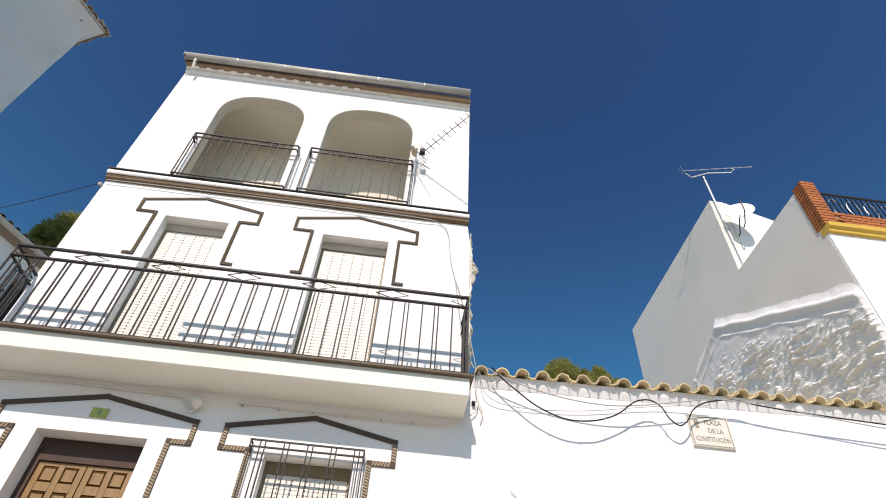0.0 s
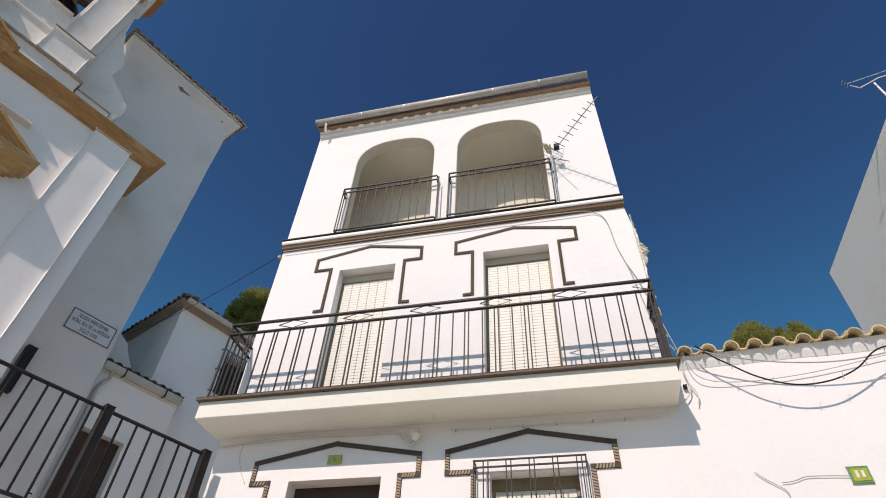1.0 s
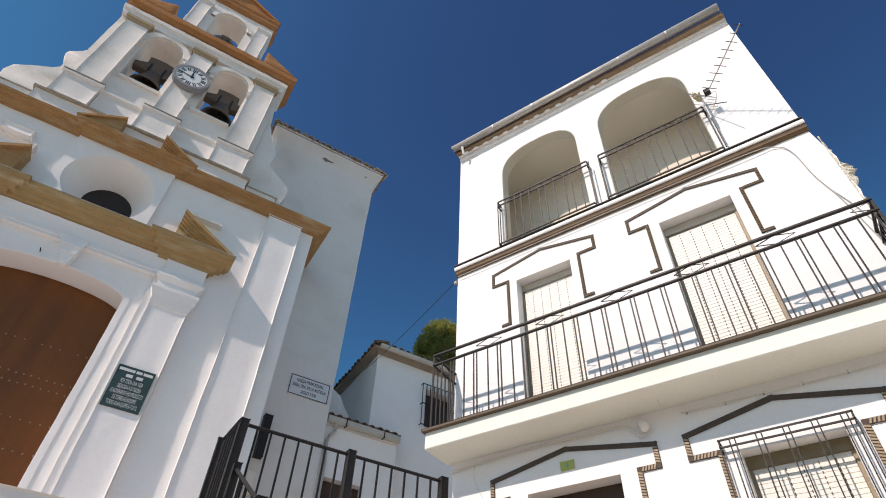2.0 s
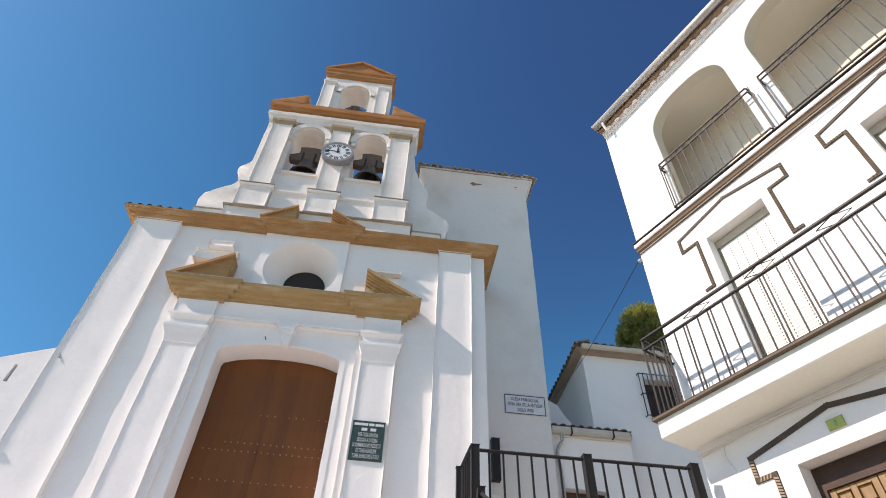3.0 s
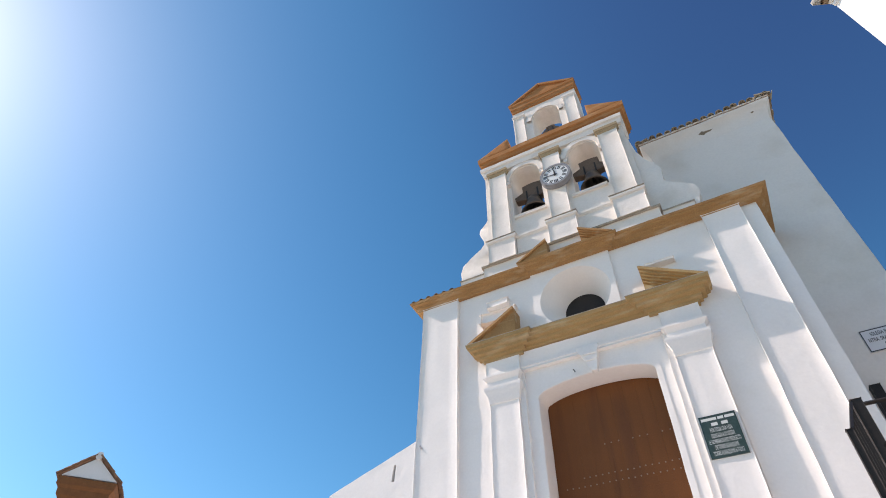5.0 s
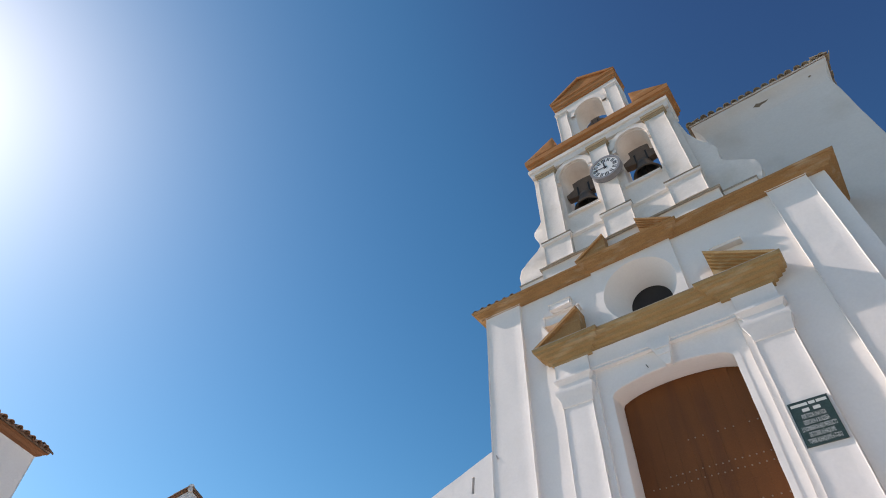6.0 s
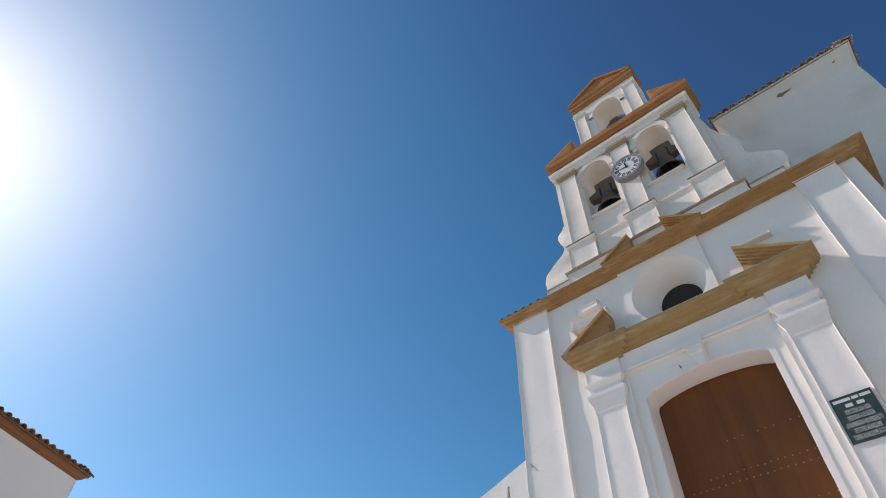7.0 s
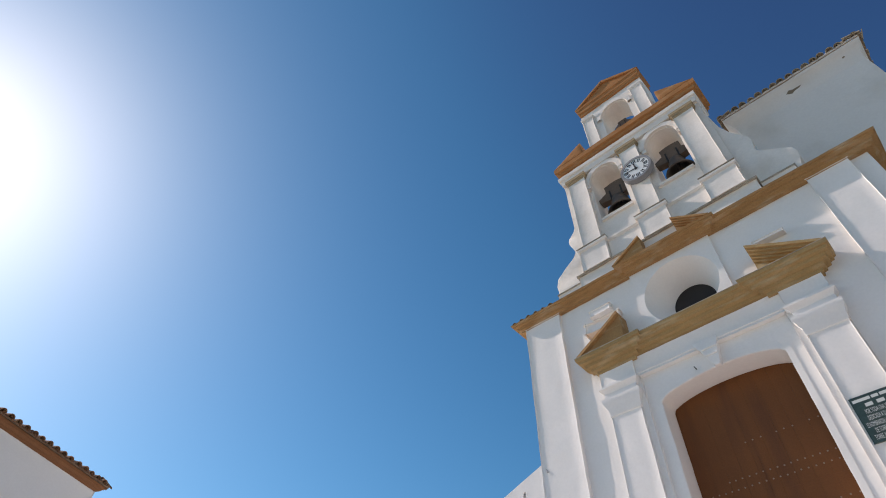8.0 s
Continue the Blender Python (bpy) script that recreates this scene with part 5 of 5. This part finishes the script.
# bells and their yokes
def bell(name, cx, cz, size):
    th_ = thing(name, "dark bronze church bell hung from a timber yoke", "bell", CHURCH @ pose(cx, 0.42, cz), "bells of the belfry")
    part("bell_body", lathe([(0.02, 0.47), (0.13, 0.46), (0.20, 0.42), (0.235, 0.30), (0.25, 0.26), (0.245, 0.24), (0.27, 0.12), (0.31, 0.0), (0.37, -0.11), (0.42, -0.17), (0.43, -0.20), (0.38, -0.20), (0.29, -0.02), (0.22, 0.2), (0.02, 0.40)], 28), BRONZE, th_, smooth=True).scale = (size,) * 3
    outline = [(0.22, 0.42), (0.53, 0.48), (0.56, 0.66), (0.27, 0.76), (0.31, 1.06), (0.10, 1.10)]
    outline = [(x * size, z * size) for x, z in outline] + [(-x * size, z * size) for x, z in reversed(outline)]
    part("yoke", prism(outline, -0.11, 0.11, 0.02), YOKEWOOD, th_)
    for x in (-0.17, 0.17):
        part("yoke_strap", box((x - 0.025) * size, (x + 0.025) * size, -0.118, 0.118, 0.40 * size, 0.80 * size, 0.004), IRON, th_)
    part("clapper", tube([(0, 0, 0.3 * size), (0, 0, -0.2 * size)], 0.035 * size, 8), BRONZE, th_)
    return th_


bell("bell", -0.86, 15.07, 1.05)
bell("bell", 1.0, 15.19, 0.99)
b3 = bell("bell", 0.10, 18.35, 0.52)

# clock
CKX, CKZ = 0.06, 15.38
ck = thing("tower_clock", "round white clock with roman hour marks in a grey case", "clock", CHURCH)
part("case", prism(ring(CKX, CKZ, 0.47, 48), 0.112, 0.26, 0.012), CLOCKRIM, ck)
part("dial", disc(CKX, CKZ, 0.40, 0.261, 0.268), CLOCKFACE, ck)
part("rim", holed_wall(ring(CKX, CKZ, 0.465, 48), [ring(CKX, CKZ, 0.395, 48)], 0.29, 0.262), CLOCKRIM, ck)
for h in range(12):
    bm = bmesh.new()
    a = radians(30 * h)
    c_, s_ = math.cos(a), math.sin(a)
    for off in ((-0.025, 0.025) if h % 3 else (-0.045, 0, 0.045)):
        q = [(off - 0.014, 0.235), (off + 0.014, 0.235), (off + 0.014, 0.365), (off - 0.014, 0.365)]
        add_prism(bm, [(CKX + x * c_ + y * s_, CKZ - x * s_ + y * c_) for x, y in q], 0.268, 0.271)
    part("hour_mark", bm, INKDARK, ck)
for ang, ln, w in ((-4, 0.22, 0.030), (-84, 0.32, 0.020)):
    c_, s_ = math.cos(radians(ang)), math.sin(radians(ang))
    part("pointer", prism([(CKX + x * c_ + y * s_, CKZ - x * s_ + y * c_) for x, y in ((-w, -0.06), (w, -0.06), (w * 0.5, ln), (-w * 0.5, ln))], 0.275, 0.281), INKDARK, ck)

# ---- square tower behind ----
tower = thing("church_tower", "plain whitewashed square tower with a clay-tile eave", "tower", CHURCH)
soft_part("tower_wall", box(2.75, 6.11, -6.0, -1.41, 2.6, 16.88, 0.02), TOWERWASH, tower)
COVE = [(0.0, 16.38), (0.015, 16.50), (0.045, 16.65), (0.095, 16.80), (0.155, 16.92), (0.20, 16.97), (0.22, 17.05)]
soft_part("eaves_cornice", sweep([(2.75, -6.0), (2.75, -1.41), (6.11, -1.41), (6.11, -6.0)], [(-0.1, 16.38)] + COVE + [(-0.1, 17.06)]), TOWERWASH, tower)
part("tower_roof", prism([(2.5, 17.065), (6.36, 17.065), (6.36, 17.100), (2.5, 17.100)], -6.2, -1.2), TERRACOTTA, tower)
part("mortar_bed", sweep([(2.75, -6.0), (2.75, -1.41), (6.11, -1.41), (6.11, -6.0)], [(0.0, 17.100), (0.235, 17.100), (0.225, 17.175), (0.0, 17.190)]), LIME, tower)
tile_run(tower, (2.55, 1.12, 17.120), (1, 0, 0), (0, 1, 0), 18, 0.22, PALETILE, slope=20, seed=31, size=1.0, jitter=0.02)
tile_run(tower, (6.40, 1.2, 17.100), (0, 1, 0), (-1, 0, 0), 20, 0.22, PALETILE, slope=20, seed=32, size=1.0)
tile_run(tower, (2.46, 1.2, 17.100), (0, 1, 0), (1, 0, 0), 20, 0.22, PALETILE, slope=20, seed=33, size=1.0)
bare = material("bare_rubble", (0.22, 0.17, 0.12), 0.95, vary=0.3)
for pts, label in (([(4.22, 16.72), (4.33, 16.79), (4.40, 16.75), (4.64, 16.74), (4.58, 16.70), (4.42, 16.68), (4.36, 16.64)], "bare patch of masonry"), ([(5.74, 16.78), (5.80, 16.80), (5.82, 16.77), (5.76, 16.75)], "small bare spot")):
    bm = prism(pts, -1.42, -1.402)
    for v in bm.verts:
        lo, hi = max(p for p in COVE if p[1] <= v.co.z), min(p for p in COVE if p[1] > v.co.z)
        v.co.y -= lo[0] + (hi[0] - lo[0]) * (v.co.z - lo[1]) / (hi[1] - lo[1])
    part("wall_scar", bm, bare, tower, label)
part("wall_box", box(4.68, 4.85, -1.40, -1.22, 6.74, 7.66, 0.01), IRON, tower, "tall dark wall box")
part("meter_box", box(4.66, 4.84, -1.41, -1.34, 6.0, 6.45, 0.01), GREYWALL, tower)
isg = thing("church_name_plate", "pale grey stone plate with the name of the church", "sign", CHURCH)
part("plate", box(5.04, 6.02, -1.408, -1.385, 8.39, 8.895, 0.004), SIGNGREY, isg)
part("border", holed_wall([(5.045, 8.395), (6.015, 8.395), (6.015, 8.89), (5.045, 8.89)], [[(5.062, 8.412), (5.998, 8.412), (5.998, 8.873), (5.062, 8.873)]], -1.380, -1.3845), INKDARK, isg)
lettering(isg, "IGLESIA PARROQUIAL", 0.125, 5.53, -1.382, 8.775, INKDARK, squeeze=0.55)
lettering(isg, "NTRA. SRA. DE LA ANTIGUA", 0.125, 5.53, -1.382, 8.64, INKDARK, squeeze=0.52)
lettering(isg, "SIGLO XVIII", 0.125, 5.53, -1.382, 8.50, INKDARK, squeeze=0.6)

# ---- wall at the far side of the church front ----
annex = thing("annex_wall", "white side wall of the church with a sloping top", "wall", CHURCH)
soft_part("wall", holed_wall([(-6.55, 2.6), (-4.28, 2.6), (-4.28, 8.05), (-6.58, 7.2)], [[(-4.90, 7.20), (-4.82, 7.20), (-4.80, 7.58), (-4.86, 7.58)]], 0.10, -0.35), LIME, annex)
part("slot_back", box(-4.95, -4.75, -0.45, -0.36, 7.1, 7.65), DARKWOOD, annex)
part("gutter_end", sweep([(-6.85, 0.02), (-6.57, 0.02)], [(0.0, 7.02), (0.06, 7.0), (0.09, 7.05), (0.07, 7.09), (0.0, 7.10)]), CLOCKRIM, annex, "grey end of a gutter")
part("spout", tube([(-4.20, -0.09, 7.90), (-4.15, -0.12, 7.80)], 0.016, 6), CLOCKRIM, annex)
tpan = thing("tile_panel", "yellow painted ceramic tile panel with a thin ledge", "tile panel", CHURCH)
for i in range(3):
    for k in range(5):
        part("glazed_tile", box(-4.98 + 0.205 * i, -4.78 + 0.205 * i, 0.101, 0.115, 5.8 - 0.205 * k, 6.0 - 0.205 * k, 0.004), PANELTILE, tpan)
part("ledge", box(-5.01, -4.34, 0.101, 0.17, 6.01, 6.05, 0.006), GREYWALL, tpan)

# ---- small house between church and tall house ----
h2 = thing("back_house", "small white house with gutters and a grilled window behind the railing", "house", CHURCH)
soft_part("front_wall", holed_wall([(7.39, 2.6), (13.5, 2.6), (13.5, 10.72), (7.39, 10.72)], [[(8.95, 9.02), (9.85, 9.02), (9.85, 10.13), (8.95, 10.13)]], -2.0, -2.3), LIME, h2)
soft_part("side_wall", box(7.39, 7.7, -7.5, -2.305, 2.6, 10.72), LIME, h2)
part("window_pane", box(8.95, 9.85, -2.29, -2.25, 9.02, 10.13), DARKWOOD, h2, "dark brown closed shutter")
gq = None
for z in (10.22, 9.62, 9.0):
    bm = box(8.80, 10.0, -1.90, -1.88, z - 0.01, z + 0.01)
    for x in (8.80, 10.0):
        add_box(bm, x - 0.01, x + 0.01, -2.0, -1.88, z - 0.01, z + 0.01)
    r_ = part("cross_rail" if gq else "window_grille", bm, IRON, gq or h2, "" if gq else "black iron window grille")
    gq = gq or r_
stand_bars(gq, bar_mesh("grille_bar", 1.22, 0.009, IRON), "grille_bar", [(8.80 + 0.12 * i, -1.89, 9.0) for i in range(11)])
# eaves course in an even brown with darker blotches
part("eaves_board", sweep([(7.39, -7.5), (7.39, -2.0), (13.5, -2.0)], [(-0.1, 10.68), (0.03, 10.70), (0.10, 10.745), (0.22, 10.76), (0.22, 10.80), (-0.1, 10.81)]), material("stained_cream_soffit", (0.34, 0.26, 0.19), 0.9, vary=0.2, scale=4, stain=(0.25, 0.18, 0.12), stain_amount=0.5, stain_scale=3), h2, "stained eaves course")
part("gutter", sweep([(7.30, -1.78), (13.5, -1.78)], [(0.0, 10.84), (0.0, 10.78), (0.03, 10.74), (0.08, 10.73), (0.12, 10.76), (0.13, 10.84)]), material("cream_gutter", (0.56, 0.50, 0.41), 0.6, vary=0.15), h2, "cream sheet-metal gutter")
part("roof", prism([(7.2, 10.82), (13.5, 10.82), (13.5, 10.85), (7.2, 10.85)], -7.5, -1.8), TERRACOTTA, h2)
tile_run(h2, (7.28, 1.74, 10.86), (1, 0, 0), (0, 1, 0), 16, 0.22, TERRACOTTA, slope=20, seed=41)
tile_run(h2, (7.18, 1.8, 10.86), (0, 1, 0), (1, 0, 0), 16, 0.22, TERRACOTTA, slope=20, seed=42)
porch = soft_part("porch_wall", holed_wall([(6.16, 2.6), (8.05, 2.6), (8.05, 8.05), (6.16, 8.05)], [[(6.28, 3.1), (7.30, 3.1), (7.30, 6.86), (6.28, 6.86)]], -1.65, -1.98), LIME, h2)
part("porch_door", box(6.29, 7.29, -1.90, -1.84, 3.1, 6.85), DARKWOOD, porch, "plain dark brown door")
part("porch_gutter", sweep([(6.16, -1.62), (8.02, -1.62)], [(0.0, 8.23), (0.0, 8.13), (0.03, 8.09), (0.09, 8.08), (0.14, 8.12), (0.15, 8.23)]), material("pale_gutter", (0.50, 0.47, 0.41), 0.6, vary=0.12), porch, "pale sheet-metal gutter")
part("porch_eave", box(6.16, 8.05, -1.98, -1.60, 8.055, 8.15, 0.01), GREYWALL, porch)
part("downpipe", tube(smooth_line([(6.38, 1.54, 8.10), (6.38, 1.55, 7.92), (6.28, 1.60, 7.72), (6.26, 1.60, 7.5), (6.30, 1.60, 6.8), (6.30, 1.60, 3.2)], 5), 0.04, 8), ZINC, porch, "grey downpipe", True)
tile_run(h2, (6.25, 1.55, 8.24), (1, 0, 0), (0, 1, 0), 9, 0.21, TERRACOTTA, slope=24, rows=2, seed=43)
part("gutter_end", tube([(8.02, 1.545, 8.16), (8.06, 1.545, 8.16)], 0.08, 12), ZINC, porch)
for x in (6.62, 7.62):
    part("gutter_bracket", box(x - 0.012, x + 0.012, -1.62, -1.462, 8.07, 8.235, 0.003), IRON, porch)
soft_part("curved_wall", prism([(6.2, 8.3), (7.38, 8.3), (7.38, 8.75), (7.1, 8.85), (6.9, 9.15), (6.75, 9.45), (6.5, 9.6), (6.2, 9.62)], -3.2, -2.6, 0.03), LIME, h2)

for x, z in ((6.02, 5.35), (5.95, 5.02)):
    part("vent_slot", box(x - 0.05, x + 0.05, -1.409, -1.404, z - 0.012, z + 0.012), IRON, tower)

# ---- railings of the forecourt ----
def iron_run(th_, p0, p1, height, spacing=0.138, posts=(0, 1), half=0.04, rail=0.019, bar=0.009):
    """A straight or raking run of flat-top railing between two plan points with top heights."""
    a, b = Vector(p0), Vector(p1)
    run = b - a
    L = Vector((run.x, run.y, 0)).length
    part("top_rail", tube([a, b], rail, 4), IRON, th_)
    part("bottom_rail", tube([a - Vector((0, 0, height - 0.12)), b - Vector((0, 0, height - 0.12))], rail * 0.85, 4), IRON, th_)
    n = int(L / spacing)
    me = bar_mesh("railing_bar", height - 0.12, bar, IRON)
    for i in range(1, n):
        p = a.lerp(b, i / n)
        o = new("railing_bar", me)
        o.parent = th_
        o.location = (p.x, p.y, p.z - height + 0.12)
    for k in posts:
        p = a.lerp(b, k)
        part("post", box(p.x - half, p.x + half, -p.y - half, -p.y + half, p.z - height - 0.02, p.z + 0.04, 0.006), IRON, th_)


FZ = 4.135
f1 = thing("forecourt_railing", "black iron railing along the church forecourt", "railing", CHURCH)
iron_run(f1, (3.19, -5.19, FZ), (4.31, -5.19, FZ), 1.03, posts=(0, 1))
iron_run(f1, (4.31, -5.19, FZ), (5.40, -5.20, FZ), 1.03, posts=(1,))
f2 = thing("stair_railing", "black iron railing raking down the church steps", "railing", CHURCH)
iron_run(f2, (3.14, -5.26, FZ), (2.95, -5.80, 3.62), 0.98, spacing=0.095, posts=(1,), half=0.022, rail=0.015, bar=0.008)
f3 = thing("stair_railing", "black iron handrail beside the lower church steps", "railing", CHURCH)
iron_run(f3, (3.02, -6.42, 3.20), (3.10, -7.02, 2.79), 0.9, posts=(0, 1), half=0.026, rail=0.017)
f4 = thing("stair_railing", "black iron railing raking down beside the tile panel", "railing", CHURCH)
iron_run(f4, (-1.76, -4.80, FZ), (-1.76, -5.25, 3.72), 0.98, posts=(0,))

# ---- houses across the square ----
south = thing("opposite_house", "white house with a clay-tile eave across the square", "house", pose(-0.13, -9.35, 0.03, 0, 0, 180))
part("front_wall", box(-9, 8.35, -7, 0.0, -0.2, 6.39, 0.02), PLASTER, south)
part("eaves_course", sweep([(-9, 0.0), (8.35, 0.0), (8.35, -7)], [(-0.1, 6.39), (0.0, 6.39), (0.04, 6.42), (0.07, 6.43), (0.09, 6.47), (0.14, 6.49), (-0.1, 6.50)]), material("terracotta_eave", (0.30, 0.13, 0.06), 0.9, vary=0.15), south, "brown brick eaves course")
part("roof", prism([(-9.2, 6.505), (8.5, 6.505), (8.5, 6.54), (-9.2, 6.54)], -7, 0.14), TERRACOTTA, south)
REDTILE = material("reddish_clay_tile", (0.32, 0.17, 0.10), 0.9, vary=0.25, scale=6, bump=0.3, per_object=0.25)
tile_run(south, (-3.0, -0.20, 6.51), (1, 0, 0), (0, 1, 0), 66, 0.174, REDTILE, slope=16, seed=51, size=0.68)
tile_run(south, (8.55, -0.1, 6.52), (0, 1, 0), (-1, 0, 0), 12, 0.174, REDTILE, slope=16, seed=52, size=0.68)

tur = thing("roof_turret", "tile-capped white chimney turret with a brown brick cornice", "chimney", pose(-11.85, -8.26, 0.10, 0, 0, 112) @ Matrix.Diagonal((0.84, 0.84, 1, 1)))
part("shaft", box(-0.46, 0.46, -0.46, 0.46, 0, 6.0, 0.02), PLASTER, tur)
part("brick_cornice", sweep([(-0.46, -0.46), (-0.46, 0.46), (0.46, 0.46), (0.46, -0.46)], [(-0.2, 5.95), (0.02, 5.95), (0.05, 6.1), (0.10, 6.14), (0.12, 6.26), (0.18, 6.32), (0.19, 6.46), (-0.2, 6.5)]), material("brown_brick_cornice", (0.22, 0.09, 0.035), 0.9, vary=0.25, scale=8), tur, "corbelled brown brick cornice")
part("gable", prism([(-0.62, 6.50), (0.62, 6.50), (0.0, 6.94)], -0.62, 0.60), PLASTER, tur)
part("ridge_cap", tube([(0, -0.66, 6.97), (0, 0.66, 6.97)], 0.085, 10), PLASTER, tur)
tile_run(tur, (-0.72, -0.66, 6.47), (0, 1, 0), (1, 0, 0), 9, 0.147, REDTILE, slope=36, seed=61, rows=5, size=0.5)
tile_run(tur, (0.72, -0.66, 6.47), (0, 1, 0), (-1, 0, 0), 9, 0.147, REDTILE, slope=36, seed=62, rows=5, size=0.5)


# ---- trees ----
def round_tree(x, y, base, lobes, seed):
    """A tree whose crown is a few rounded masses of fine leaves: lobes of (x, y, z, radius, half height)."""
    rng = random.Random(seed)
    t_ = thing("tree", "round-crowned tree with dense yellowish-green foliage behind the roofs", "tree", pose(x, y, base), "trees behind the roofs")
    bm = bmesh.new()
    top = max(l[2] for l in lobes)
    for k, (r0, z0, z1) in enumerate(((0.17, -0.2, top * 0.4), (0.13, top * 0.4 - 0.05, top * 0.7), (0.09, top * 0.7 - 0.05, top))):
        add_tube(bm, [(0.05 * k, 0, z0), (0.05 * k + 0.03, 0.02, (z0 + z1) / 2), (0.05 * (k + 1), 0.0, z1)], r0, 8)
    for lx, ly, lz, r, h in lobes:
        for i in range(9):
            a, u = rng.uniform(0, 6.28), rng.uniform(-0.6, 0.8)
            e = Vector((lx + math.cos(a) * r * 0.55, ly + math.sin(a) * r * 0.55, lz + u * h))
            add_tube(bm, [(0.05, 0, lz - h * 0.8), (e.x * 0.5, e.y * 0.5, lz + u * h * 0.4 - 0.2), e], 0.04, 5)
    part("trunk", bm, BARK, t_)
    verts, faces = [], []
    for lx, ly, lz, r, h in lobes:
        for i in range(150):
            a, u, w = rng.uniform(0, 6.28), rng.uniform(-1, 1), rng.uniform(0.5, 1) ** 0.4
            q = math.sqrt(1 - u * u)
            c_ = Vector((lx + math.cos(a) * q * r * w * 0.86, ly + math.sin(a) * q * r * w * 0.86, lz + u * h * w * 0.86))
            cr = rng.uniform(0.12, 0.24) * r
            for k in range(360):
                v = Vector((rng.gauss(0, 1), rng.gauss(0, 1), rng.gauss(0, 1))).normalized()
                p = c_ + v * cr * rng.uniform(0.35, 1.0)
                n_ = (v + Vector((rng.uniform(-1, 1), rng.uniform(-1, 1), rng.uniform(-0.2, 1))) * 0.7).normalized()
                s_ = n_.cross(Vector((rng.uniform(-1, 1), rng.uniform(-1, 1), rng.uniform(-1, 1)))).normalized() * 0.017
                k0 = len(verts)
                verts += [p - s_, p + s_, p + n_ * rng.uniform(0.07, 0.13)]
                faces.append((k0, k0 + 1, k0 + 2))
    me = bpy.data.meshes.new("crown")
    me.from_pydata([tuple(v) for v in verts], [], faces)
    me.materials.append(LEAF)
    o = new("crown", me)
    o.parent = t_


round_tree(-10.41, 13.87, 1.35, [(0.1, 0.1, 12.0, 1.2, 1.25), (-0.2, -0.2, 10.3, 1.45, 1.2)], 71)
round_tree(8.05, 21.5, 1.35, [(-0.6, 0, 13.8, 1.4, 1.55), (0.85, 0.2, 13.8, 1.25, 1.5)], 72)

# ---- ochre rock beyond the forecourt railing ----
bm = bmesh.new()
bmesh.ops.create_icosphere(bm, subdivisions=4, radius=1)
for v in bm.verts:
    p = v.co.copy()
    v.co = Vector((p.x * 0.42, p.y * 0.62, p.z * 1.6)) * (1 + 0.22 * noise.noise(p * 2.1) + 0.10 * noise.noise(p * 5.3))
rk = part("rock_outcrop", bm, ROCK)
rk.location = (-4.66, 6.10, 2.48)
tagged(rk, "weathered ochre rock between the house and the forecourt", "rock")
